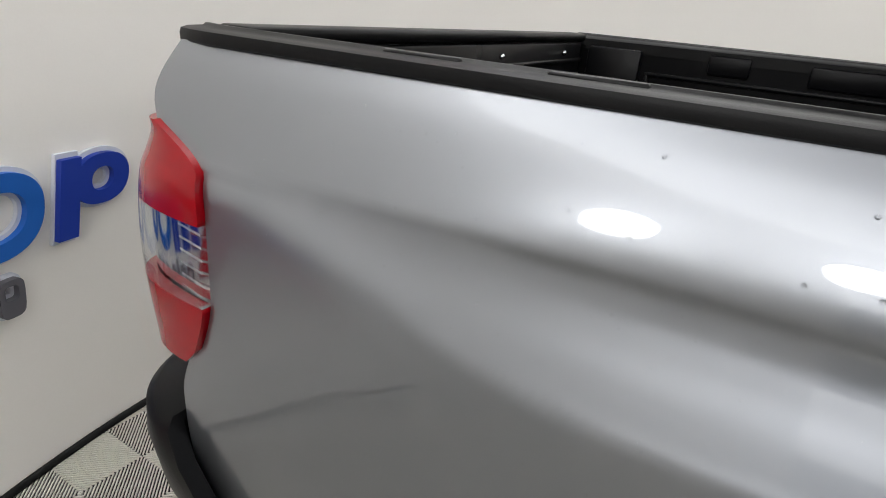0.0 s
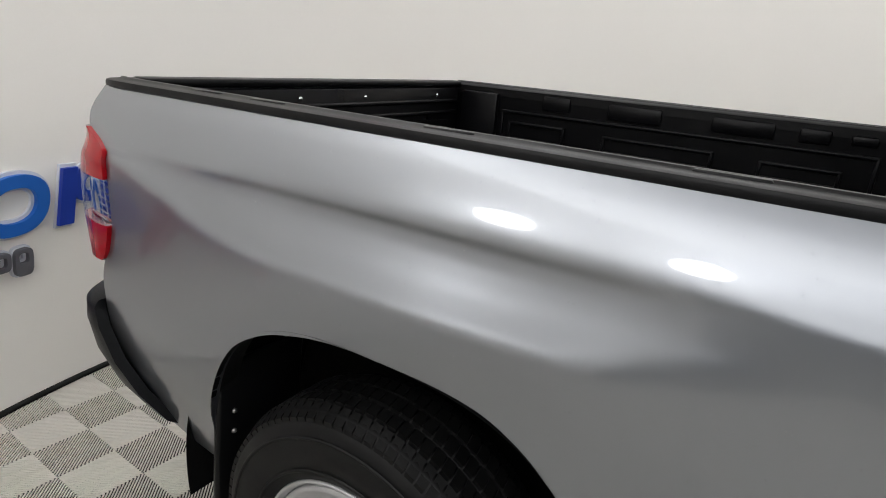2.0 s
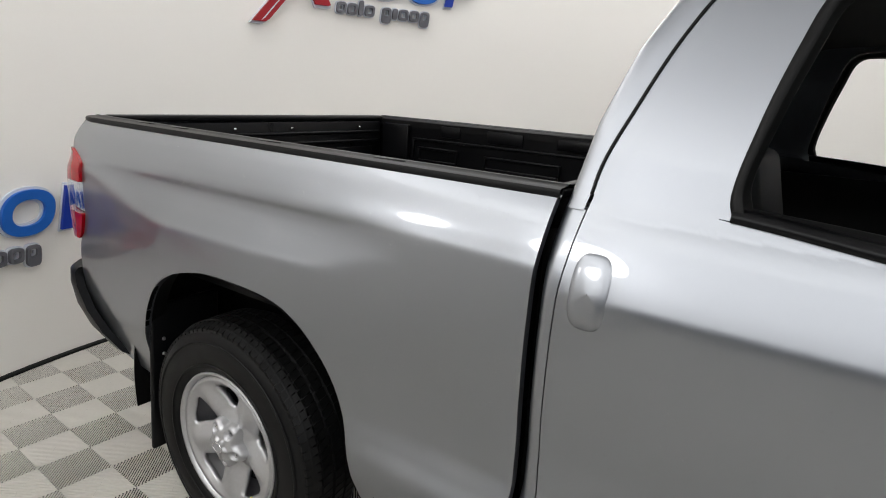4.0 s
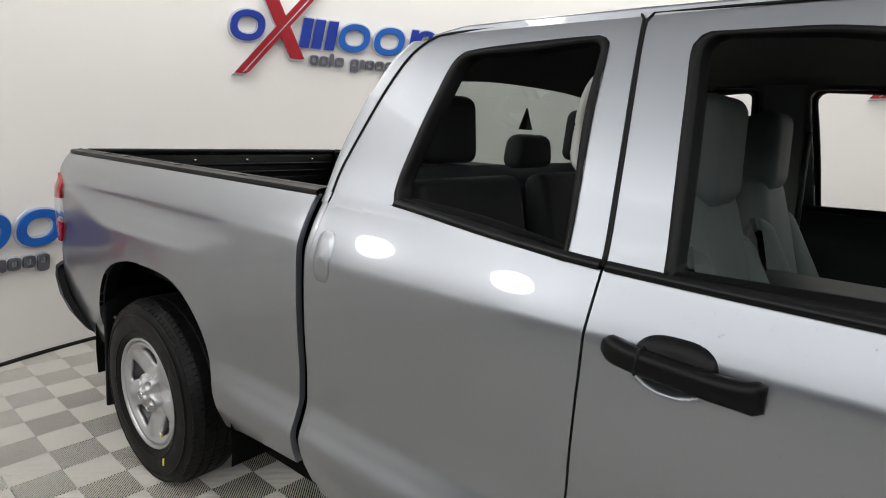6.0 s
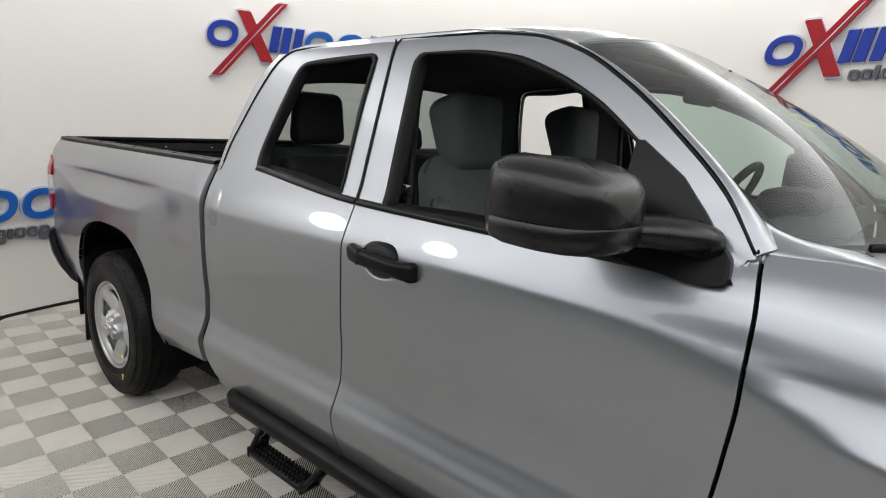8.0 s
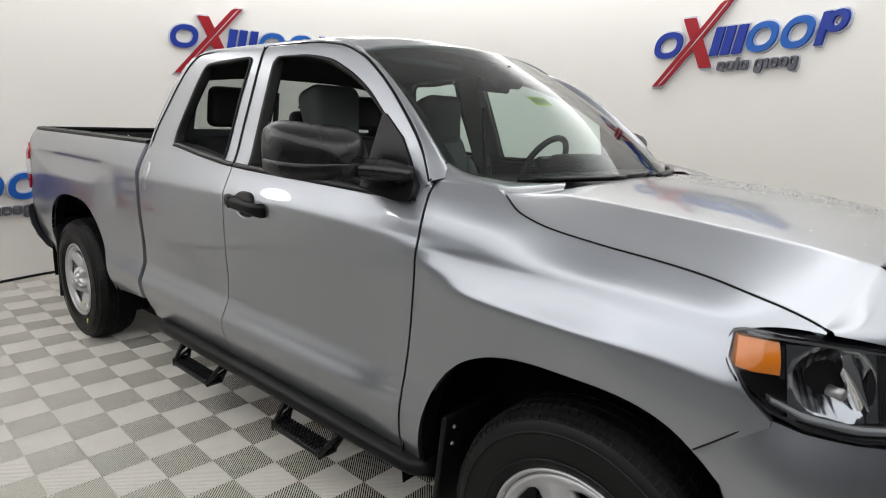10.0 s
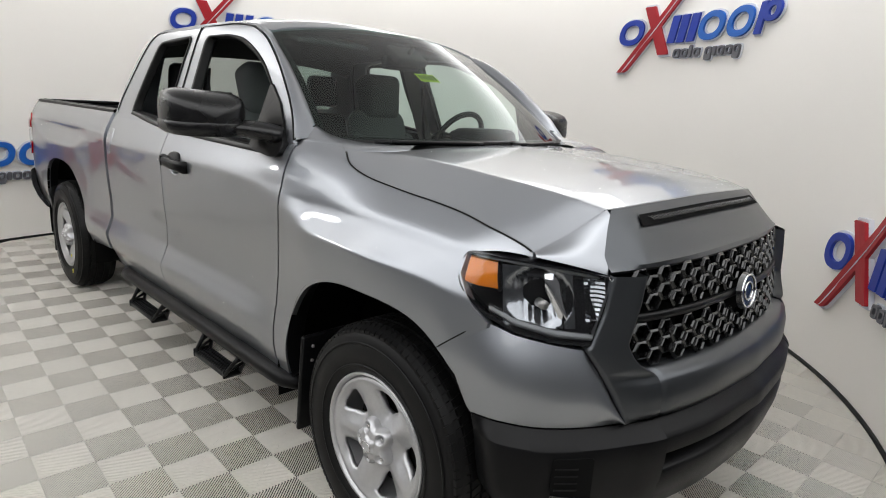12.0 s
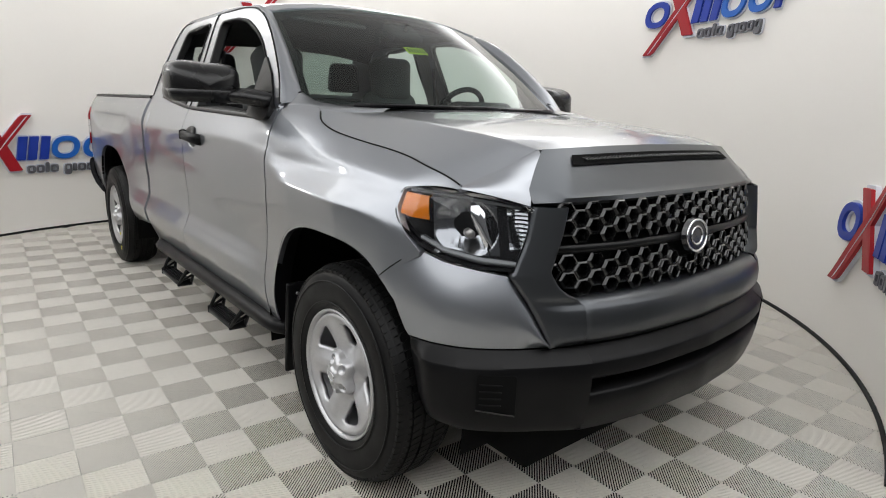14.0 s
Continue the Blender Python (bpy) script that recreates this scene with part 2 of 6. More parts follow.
def rbox(size, bevel, m=None, seg=3, taper=(1, 1), cuts=0):
    """A rounded box about the origin, its top drawn in by taper, moved by the matrix m."""
    bm = bmesh.new()
    bmesh.ops.create_cube(bm, size=1.0, matrix=Matrix.Diagonal((*size, 1)))
    for v in bm.verts:
        if v.co.z > 0:
            v.co.x *= taper[0]
            v.co.y *= taper[1]
    if cuts:
        bmesh.ops.subdivide_edges(bm, edges=bm.edges[:], cuts=cuts, use_grid_fill=True)
        bmesh.ops.bevel(bm, geom=[e for e in bm.edges if e.calc_face_angle(0) > 0.6], offset=bevel, segments=seg, affect="EDGES", profile=0.5)
    else:
        bmesh.ops.bevel(bm, geom=bm.edges[:], offset=bevel, segments=seg, affect="EDGES", profile=0.5)
    if m is not None:
        bmesh.ops.transform(bm, matrix=m, verts=bm.verts)
    return bm


def rod(bm, a, b, r, n=10, r2=None):
    a, b = Vector(a), Vector(b)
    m = Matrix.Translation((a + b) / 2) @ (b - a).to_track_quat("Z", "Y").to_matrix().to_4x4()
    bmesh.ops.create_cone(bm, cap_ends=True, segments=n, radius1=r, radius2=r if r2 is None else r2, depth=(b - a).length, matrix=m)


def tube(name, points, radii, mat, parent, label="", n=12, caps=True):
    """A round bar through points; radii (across, up)."""
    p = np.array(points, float)
    rows = []
    for i, q in enumerate(p):
        t = p[min(i + 1, len(p) - 1)] - p[max(i - 1, 0)]
        t /= np.linalg.norm(t)
        side = np.cross(t, (0, 0, 1.0))
        if np.linalg.norm(side) < 1e-3:
            side = np.array([1.0, 0, 0])
        side /= np.linalg.norm(side)
        up = np.cross(side, t)
        r = radii[i] if isinstance(radii[0], (tuple, list)) else radii
        rows.append([q + side * r[0] * np.cos(a) + up * r[1] * np.sin(a) for a in np.linspace(0, 2 * np.pi, n, endpoint=False)])
    ob = sheet(name, rows, mat, parent, label, close_v=True)
    if caps:
        bm = bmesh.new()
        bm.from_mesh(ob.data)
        bmesh.ops.holes_fill(bm, edges=[e for e in bm.edges if e.is_boundary])
        bm.to_mesh(ob.data)
        bm.free()
    return ob


def lathe(profile, n, axis_y=True):
    """Rows of (radius, depth) turned about the y axis."""
    return np.array([[(r * np.cos(a), d, r * np.sin(a)) for r, d in profile] for a in np.linspace(0, 2 * np.pi, n, endpoint=False)])


def thing(name, label, category, group="", kind=""):
    return tagged(new(name), label, category, group, kind)


# ---- the booth ----
def on_wall(angle, z, off=0.0):
    r = R_WALL - off
    return (CX + r * math.cos(radians(angle)), CY + r * math.sin(radians(angle)), z)


# the wall stops on its unseen side to let the dark hall into reflections
WALL_FROM, WALL_TO = 13.0, 248.0


def build_wall():
    n = 120
    angles = np.linspace(WALL_FROM, WALL_TO, n)
    loop = [(0.0, 0.0), (0.0, CEIL), (-0.10, CEIL), (-0.10, 0.0)]
    P = [[on_wall(a, z, off) for off, z in loop] for a in angles]
    ob = sheet("wall_round", P, M_WALL, None, "smooth white curved wall of a round photo booth", close_v=True)
    bm = bmesh.new()
    bm.from_mesh(ob.data)
    bmesh.ops.holes_fill(bm, edges=[e for e in bm.edges if e.is_boundary])
    bm.to_mesh(ob.data)
    bm.free()
    smooth_angle(ob, 30)
    tagged(ob, "", "wall", kind="structure")
    prof = [(0.001, 0.002), (0.001, 0.022), (0.008, 0.021), (0.014, 0.010), (0.016, 0.002)]
    strip = sheet("baseboard", [[on_wall(a, z, off) for off, z in prof] for a in angles], M_BASE, None, "thin black rubber edge along the foot of the wall", close_v=True)
    tagged(strip, "", "baseboard", kind="structure")


def build_shell():
    for name, (x0, x1, y0, y1) in {"wall_north": (-4.4, 8.0, 5.4, 5.55), "wall_south": (-4.4, 8.0, -8.45, -8.3), "wall_east": (8.0, 8.15, -8.45, 5.55), "wall_west": (-4.55, -4.4, -8.45, 5.55)}.items():
        bm = bmesh.new()
        box(bm, x0, x1, y0, y1, -0.02, CEIL)
        tagged(part(name, bm, M_ROOM, None, "unseen dark hall wall, added to close the place and darken reflections", False), "", "wall", kind="structure")
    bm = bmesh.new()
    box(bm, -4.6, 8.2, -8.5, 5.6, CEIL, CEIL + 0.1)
    tagged(part("ceiling", bm, M_CEIL, None, "unseen glowing ceiling, added to light the booth", False), "", "ceiling", kind="structure")
    bm = bmesh.new()
    box(bm, -4.6, 8.2, -8.5, 5.6, -0.10, -0.0046)
    tagged(part("floor", bm, M_SLAB, None, "slab under ribbed plastic floor tiles, blackened for the shade between ribs", False), "", "floor", kind="structure")
    bm = bmesh.new()
    box(bm, 6.0, 8.0, -8.3, 5.4, -0.0044, 0.002)
    box(bm, -4.4, 6.0, -8.3, -3.66, -0.0044, 0.002)
    tagged(part("floor_outer", bm, M_OUTER, None, "unseen dark hall floor past the booth, added to darken reflections", False), "", "floor", kind="structure")


def build_lamps():
    """Round lamps hung from the ceiling, turned towards the middle of the booth."""
    for x, y, z in LAMPS:
        lamp = thing("round_lamp", "round white lamp hung from the ceiling near the wall", "lamp", "round lamps")
        m = look((x, y, z), (0.8, -0.6, 1.2))
        bm = bmesh.new()
        bmesh.ops.create_circle(bm, cap_ends=True, segments=40, radius=0.165, matrix=m @ Matrix.Translation((0, 0, -0.04)))
        part("diffuser", bm, M_LAMP, lamp, "", False)
        bm = bmesh.new()
        bmesh.ops.create_cone(bm, cap_ends=True, segments=40, radius1=0.180, radius2=0.15, depth=0.07, matrix=m)
        part("housing", bm, M_LAMPRIM, lamp)
        bm = bmesh.new()
        rod(bm, m @ Vector((0, 0, 0.03)), (x, y - 0.03, CEIL), 0.012, 8)
        part("rod", bm, M_LAMPRIM, lamp)


def build_logo(angle, z0, k=1.0):
    """Blue rings and bars, a red slanted cross and grey bars standing off the wall. angle: of the cross's lower left tip; z0: its height."""
    top = thing("wall_sign", "blue, red and grey raised sign shapes on the white curved wall", "sign", "raised signs round the wall")
    DEG = 180 / (math.pi * R_WALL)

    def place(u, v, off):
        return on_wall(angle - u * k * DEG, z0 + v * k, off)

    def outline(name, loop, mat, hole=None, off=0.022, thick=0.020, halo=True):
        """A raised flat shape with an edge; loop and hole in metres along the wall."""
        def ring(points, n):
            return straight(list(points) + [points[0]], n + 1)[:-1]
        n = 48
        o = ring(loop, n)
        if hole is not None:
            h = ring(hole, n)
            verts = [place(u, v, off + thick) for u, v in o] + [place(u, v, off + thick) for u, v in h]
            verts += [place(u, v, off) for u, v in o] + [place(u, v, off) for u, v in h]
            faces = []
            for i in range(n):
                j = (i + 1) % n
                faces += [(i, j, n + j, n + i), (i, 2 * n + i, 2 * n + j, j), (n + i, n + j, 3 * n + j, 3 * n + i), (2 * n + i, 3 * n + i, 3 * n + j, 2 * n + j)]
        else:
            n2 = n
            verts = [place(u, v, off + thick) for u, v in o] + [place(u, v, off) for u, v in o]
            faces = [tuple(range(n2)), tuple(range(2 * n2 - 1, n2 - 1, -1))] + [(i, n2 + i, n2 + (i + 1) % n2, (i + 1) % n2) for i in range(n2)]
        return link_mesh(name, verts, faces, mat, top, "", False)

    def grown(loop, g):
        p = np.array(loop, float)
        c = p.mean(0)
        d = p - c
        return c + d * (1 + g / np.maximum(np.linalg.norm(d, axis=1, keepdims=True), 0.02))

    def oval(cu, cv, a, b, lean=0.16, n=48, p=2.3):
        t = np.linspace(0, 2 * np.pi, n, endpoint=False)
        x, y = np.sign(np.cos(t)) * abs(np.cos(t)) ** (2 / p), np.sign(np.sin(t)) * abs(np.sin(t)) ** (2 / p)
        return np.stack([cu + a * x + lean * b * y, cv + b * y], 1)

    def bar(u0, v0, u1, v1, w):
        """A bar with level ends of width w."""
        return np.array([(u0, v0), (u0 + w, v0), (u1 + w, v1), (u1, v1)])

    B0, B1 = 0.247, 0.475
    mid, hh = (B0 + B1) / 2, (B1 - B0) / 2
    lean = 0.20
    H = B1 - B0
    shapes = []
    for cu, mat in ((0.115, M_BLUE), (0.995, M_SKY), (1.300, M_SKY)):
        a = 0.132
        shapes.append(("ring", oval(cu, mid, a, hh, lean), mat, oval(cu, mid, a - 0.050, hh - 0.048, lean)))
    # leaning bars between the cross and the rings, and past them
    for u in (0.523, 0.625, 0.735):
        shapes.append(("bar", bar(u, B0, u + H * lean, B1, 0.080), M_BLUE, None))
    u = 1.455
    shapes.append(("bar", bar(u, B0, u + H * lean, B1, 0.062), M_BLUE, None))
    shapes.append(("ring", oval(u + 0.165, mid + 0.040, 0.088, hh - 0.040, lean), M_BLUE, oval(u + 0.165, mid + 0.040, 0.036, hh - 0.080, lean)))
    # grey line below: plain bars and rings
    u = 0.615
    for w, v0, v1 in ((0.070, 0.118, 0.192), (0.070, 0.118, 0.192), (0.034, 0.118, 0.218), (0.072, 0.118, 0.192), (-0.045, 0, 0), (0.070, 0.085, 0.192), (0.036, 0.118, 0.192), (0.072, 0.118, 0.192), (0.070, 0.118, 0.192), (0.070, 0.085, 0.192)):
        if w < 0:
            u += -w
            continue
        shapes.append(("small_bar", oval(u + w / 2, (v0 + v1) / 2, w / 2, (v1 - v0) / 2, 0.1, 24, 4), M_GREY, oval(u + w / 2, 0.155, w / 2 - 0.016, 0.020, 0.1, 24, 4) if w > 0.06 else None))
        u += w + 0.014
    for name, loop, mat, hole in shapes:
        outline(name, loop, mat, hole, 0.018, 0.020)
        outline(name + "_backing", grown(loop, 0.014 if mat is not M_GREY else 0.008), M_PALE, None if hole is None else grown(hole, -0.012), 0.003, 0.015)
    # the red cross: one long slanted bar and one shorter
    for name, loop in (("cross_bar", bar(0.0, 0.0, 0.60, 0.68, 0.100)), ("cross_bar", bar(0.449, 0.150, 0.245, 0.575, 0.115))):
        outline(name, loop, M_RED, None, 0.030, 0.020)
        outline(name + "_backing", grown(loop, 0.02), M_PALE, None, 0.003, 0.027)
    outline("cross_stripe", bar(0.056, 0.004, 0.652, 0.676, 0.011), M_PALE, None, 0.050, 0.0015)
    return top


# ---- ribbed floor tiles ----
CELL, TURN_FLOOR = 0.196, -1.75
PH_X, PH_Y = 0.494, -0.400
EDGE = CELL * math.sqrt(2)
RIBS = 29


def tile_arrays():
    """One tile in its own frame: ribs square to each edge, meeting on the diagonals."""
    verts, faces = [], []
    a = EDGE / 2
    top, low = 0.0, -0.0052
    pitch = EDGE / RIBS
    w = pitch * 0.18
    for q in range(4):
        c, s = (1, 0, -1, 0)[q], (0, 1, 0, -1)[q]
        for i in range(RIBS):
            t = -a + (i + 0.5) * pitch
            inner = max(abs(t) - 0.0003, 0.003)
            if a - inner < 0.0015:
                continue
            k = len(verts)
            for x, y, z in ((inner, t - w, top), (a - 0.0001, t - w, top), (a - 0.0001, t + w, top), (inner, t + w, top), (inner, t - w - 0.0004, low), (a - 0.0001, t - w - 0.0004, low), (a - 0.0001, t + w + 0.0004, low), (inner, t + w + 0.0004, low)):
                verts.append((c * x - s * y, s * x + c * y, z))
            faces += [(k, k + 1, k + 2, k + 3), (k, k + 4, k + 5, k + 1), (k + 2, k + 6, k + 7, k + 3)]
    return verts, faces


def build_tiles():
    verts, faces = tile_arrays()
    me = bpy.data.meshes.new("floor_tile")
    me.from_pydata(verts, [], faces)
    me.materials.append(M_TILE)
    floor = bpy.data.objects["floor"]
    th = radians(TURN_FLOOR)
    spots = []
    for i in range(-30, 40):
        for j in range(-30, 30):
            if (i + j) % 2 != PARITY:
                continue
            u, v = (i + PH_X) * CELL, (j + PH_Y) * CELL
            x, y = u * math.cos(th) - v * math.sin(th), u * math.sin(th) + v * math.cos(th)
            r = math.hypot(x - CX, y - CY)
            if r < R_WALL - 0.02 + EDGE / 2 or (x > 1.5 and -3.4 < y < 1.6 and x < 6.6 and r < 5.0):
                spots.append((x, y))
    # the strip of floor beside the parked vehicle comes first
    spots.sort(key=lambda p: abs(p[1] + 1.35) + max(0, -1.8 - p[0]) + max(0, p[0] - 4.4) * 0.35)
    m0 = radians(45 + TURN_FLOOR)
    rest_v, rest_f = [], []
    V = np.array(verts)
    rot = np.array([[math.cos(m0), -math.sin(m0), 0], [math.sin(m0), math.cos(m0), 0], [0, 0, 1]])
    W = V @ rot.T
    for n, (x, y) in enumerate(spots):
        if n < 300:
            ob = new("floor_tile", me)
            ob.parent = floor
            ob.matrix_basis = pose(x, y, 0, 0, 0, 45 + TURN_FLOOR)
        else:
            k = len(rest_v)
            rest_v.extend((W + (x, y, 0)).tolist())
            rest_f.extend([tuple(k + a for a in f) for f in faces])
    ob = link_mesh("floor_tiles", rest_v, rest_f, M_TILE, floor, "grey ribbed plastic floor tiles", False)
    tagged(ob, kind="stuff")


PARITY = 0
build_wall()
build_shell()
build_lamps()
for wall_angle, wall_z in ((168.95, 1.905), (83.9, 1.923), (40.3, 0.436), (126.5, 0.450), (212.75, 0.470)):
    build_logo(wall_angle, wall_z)


# ---- the pickup truck ----
# Its own axes are the world's: x ahead, y to its left, z up; the rear axle stands at x = 0 and the front one at x = AXLE.
AXLE, TYRE_R = 3.70, 0.398

# heights of the profile's knots; 1.08 stands for the edge of the wheel flares and 1.20 for the shoulder crease,
# whose true heights along the body EDGE_LINE and CREASE_LINE give
ZN = [0.36, 0.42, 0.48, 0.54, 0.60, 0.66, 0.72, 0.80, 0.90, 0.98, 1.04, 1.068, 1.08, 1.092, 1.12, 1.15, 1.172, 1.188, 1.20, 1.212, 1.25, 1.31, 1.36]
EDGE_LINE = hermite(
    [-0.93, -0.76, -0.67, -0.60, -0.53, -0.46, -0.40, -0.34, -0.29, -0.10, 0.25, 0.38, 0.45, 0.53, 0.60, 0.80, 1.30, 2.60, 3.10, 3.20, 3.25, 3.29, 3.37, 3.53, 3.80, 3.93, 4.04, 4.12, 4.20],
    [1.205, 1.203, 1.192, 1.168, 1.145, 1.121, 1.105, 1.094, 1.087, 1.085, 1.084, 1.086, 1.098, 1.130, 1.150, 1.120, 1.080, 1.080, 1.110, 1.098, 1.078, 1.060, 1.050, 1.042, 1.035, 1.027, 1.008, 0.985, 0.965])
CREASE_LINE = hermite([-0.93, 0.5, 1.0, 1.08, 1.6, 2.0, 2.4, 2.7, 3.1, 3.35, 3.65, 3.85, 4.0, 4.18], [1.227, 1.225, 1.217, 1.178, 1.176, 1.180, 1.182, 1.178, 1.162, 1.155, 1.145, 1.131, 1.120, 1.100])
DOOR = [0.913, 0.933, 0.957, 0.979, 0.989, 0.968, 0.950, 0.949, 0.9570, 0.9625, 0.9655, 0.9665, 0.9670, 0.9674, 0.9684, 0.9692, 0.9697, 0.9700, 0.9690, 0.9650, 0.9485, 0.918, 0.888]
STATIONS = [
    (-0.93, [0.84, 0.86, 0.88, 0.905, 0.928, 0.946, 0.958, 0.967, 0.970, 0.971, 0.9705, 0.969, 0.9665, 0.9645, 0.9625, 0.961, 0.9595, 0.958, 0.956, 0.952, 0.939, 0.914, 0.887]),
    (-0.77, [0.88, 0.90, 0.92, 0.940, 0.957, 0.970, 0.978, 0.9835, 0.9852, 0.9857, 0.9852, 0.9835, 0.980, 0.9775, 0.975, 0.9735, 0.972, 0.970, 0.9675, 0.963, 0.947, 0.920, 0.889]),
    (-0.50, [0.89, 0.915, 0.935, 0.950, 0.965, 0.980, 0.985, 0.988, 0.9895, 0.9903, 0.9905, 0.9900, 0.9893, 0.9852, 0.9768, 0.9690, 0.9652, 0.9640, 0.9640, 0.9603, 0.946, 0.919, 0.889]),
    (-0.20, [0.91, 0.927, 0.947, 0.965, 0.978, 0.985, 0.990, 0.9932, 0.9958, 0.9976, 0.9988, 0.9990, 0.9976, 0.9912, 0.9765, 0.9605, 0.9515, 0.9495, 0.9558, 0.9547, 0.944, 0.918, 0.889]),
    (0.15, [0.91, 0.927, 0.947, 0.965, 0.978, 0.985, 0.990, 0.9932, 0.9958, 0.9976, 0.9988, 0.9990, 0.9976, 0.9912, 0.9763, 0.9602, 0.9511, 0.9490, 0.9556, 0.9545, 0.944, 0.918, 0.889]),
    (0.42, [0.91, 0.927, 0.952, 0.975, 0.984, 0.982, 0.980, 0.981, 0.9835, 0.9850, 0.9872, 0.9876, 0.9864, 0.9808, 0.9692, 0.9578, 0.9520, 0.9508, 0.9553, 0.9541, 0.943, 0.917, 0.889]),
    (0.56, [0.91, 0.927, 0.952, 0.974, 0.981, 0.974, 0.967, 0.967, 0.971, 0.974, 0.9735, 0.9715, 0.9695, 0.967, 0.962, 0.9585, 0.957, 0.956, 0.957, 0.955, 0.943, 0.917, 0.889]),
    (0.70, [0.91, 0.927, 0.952, 0.974, 0.984, 0.965, 0.951, 0.950, 0.957, 0.960, 0.9615, 0.962, 0.962, 0.962, 0.962, 0.9615, 0.961, 0.960, 0.9585, 0.9550, 0.943, 0.917, 0.889]),
    (1.00, [0.91, 0.927, 0.954, 0.977, 0.987, 0.966, 0.949, 0.948, 0.955, 0.959, 0.961, 0.9615, 0.9615, 0.9615, 0.962, 0.962, 0.9615, 0.961, 0.9595, 0.9555, 0.943, 0.917, 0.889]),
    (1.25, DOOR), (2.00, DOOR), (2.80, DOOR),
    (3.10, [0.925, 0.942, 0.958, 0.968, 0.972, 0.972, 0.968, 0.968, 0.973, 0.978, 0.981, 0.982, 0.9825, 0.9825, 0.982, 0.981, 0.979, 0.977, 0.975, 0.9705, 0.960, 0.923, 0.862]),
    (3.22, [0.925, 0.943, 0.961, 0.974, 0.977, 0.978, 0.977, 0.979, 0.984, 0.9885, 0.9905, 0.9905, 0.9895, 0.9868, 0.9795, 0.9722, 0.9675, 0.9648, 0.9640, 0.9610, 0.948, 0.904, 0.826]),
    (3.35, [0.925, 0.945, 0.965, 0.980, 0.982, 0.986, 0.989, 0.994, 1.0005, 1.0045, 1.0060, 1.0062, 1.0050, 0.9990, 0.985, 0.9710, 0.9630, 0.9585, 0.9565, 0.9540, 0.939, 0.885, 0.785]),
    (3.70, [0.925, 0.945, 0.965, 0.980, 0.980, 0.988, 0.995, 1.000, 1.006, 1.0105, 1.0120, 1.0122, 1.0110, 1.0040, 0.987, 0.9705, 0.9590, 0.9525, 0.9485, 0.940, 0.888, 0.780, 0.640]),
    (4.00, [0.90, 0.915, 0.930, 0.945, 0.960, 0.975, 0.985, 0.991, 0.990, 0.988, 0.985, 0.983, 0.980, 0.975, 0.963, 0.949, 0.938, 0.931, 0.925, 0.914, 0.842, 0.635, 0.45]),
    (4.18, [0.86, 0.875, 0.890, 0.900, 0.910, 0.915, 0.917, 0.917, 0.914, 0.910, 0.907, 0.905, 0.903, 0.900, 0.891, 0.877, 0.864, 0.858, 0.853, 0.835, 0.76, 0.57, 0.38]),
]
ST_X = np.array([s[0] for s in STATIONS])
ST_F = [hermite(ZN, s[1]) for s in STATIONS]
GLASSHOUSE = hermite([1.30, 1.36, 1.45, 1.60, 1.75, 1.80, 1.83, 1.86], [0.919, 0.891, 0.858, 0.801, 0.743, 0.721, 0.700, 0.665])
# pockets behind the door handles: centre x, z, half sizes, depth
DENTS = [(2.112, 1.150, 0.080, 0.050, 0.024)]


def raw_width(x, z):
    """Half the body's width by the table of stations."""
    x, z = np.broadcast_arrays(np.asarray(x, float), np.asarray(z, float))
    edge, crease = EDGE_LINE(x), CREASE_LINE(x)
    low = np.where(z < 0.80, z, 0.80 + (z - 0.80) * 0.28 / (edge - 0.80))
    mid = 1.08 + (z - edge) * 0.12 / (crease - edge)
    z = np.where(z < edge, low, np.where(z < crease, mid, 1.20 + (z - crease) * 0.16 / (1.36 - crease)))
    vals = np.array([f(z) for f in ST_F])
    i = np.clip(np.searchsorted(ST_X, x) - 1, 0, len(ST_X) - 2)
    t = np.clip((x - ST_X[i]) / (ST_X[i + 1] - ST_X[i]), 0, 1)
    pick = lambda k: np.take_along_axis(vals, np.clip(k, 0, len(ST_X) - 1)[None], 0)[0]
    t = t * t * (3 - 2 * t) * 0.5 + t * 0.5
    return pick(i) * (1 - t) + pick(i + 1) * t


# the same, smoothed like pressed sheet metal, on a fine even grid
GX, GZ = np.arange(-1.10, 4.401, 0.02), np.arange(0.30, 1.901, 0.005)


def blurred(W, sigma, axis):
    k = np.arange(-int(3 * sigma + 1), int(3 * sigma + 1) + 1)
    g = np.exp(-0.5 * (k / sigma) ** 2)
    g /= g.sum()
    pad = [(0, 0), (0, 0)]
    pad[axis] = (len(k) // 2, len(k) // 2)
    V = np.pad(W, pad, mode="edge")
    return sum(gi * np.take(V, np.arange(W.shape[axis]) + i, axis) for i, gi in enumerate(g))


GW = raw_width(np.clip(GX, -0.93, 4.18)[:, None], np.clip(GZ, 0.36, 1.40)[None])
GW = blurred(blurred(GW, 1.6, 0), 0.6, 1)


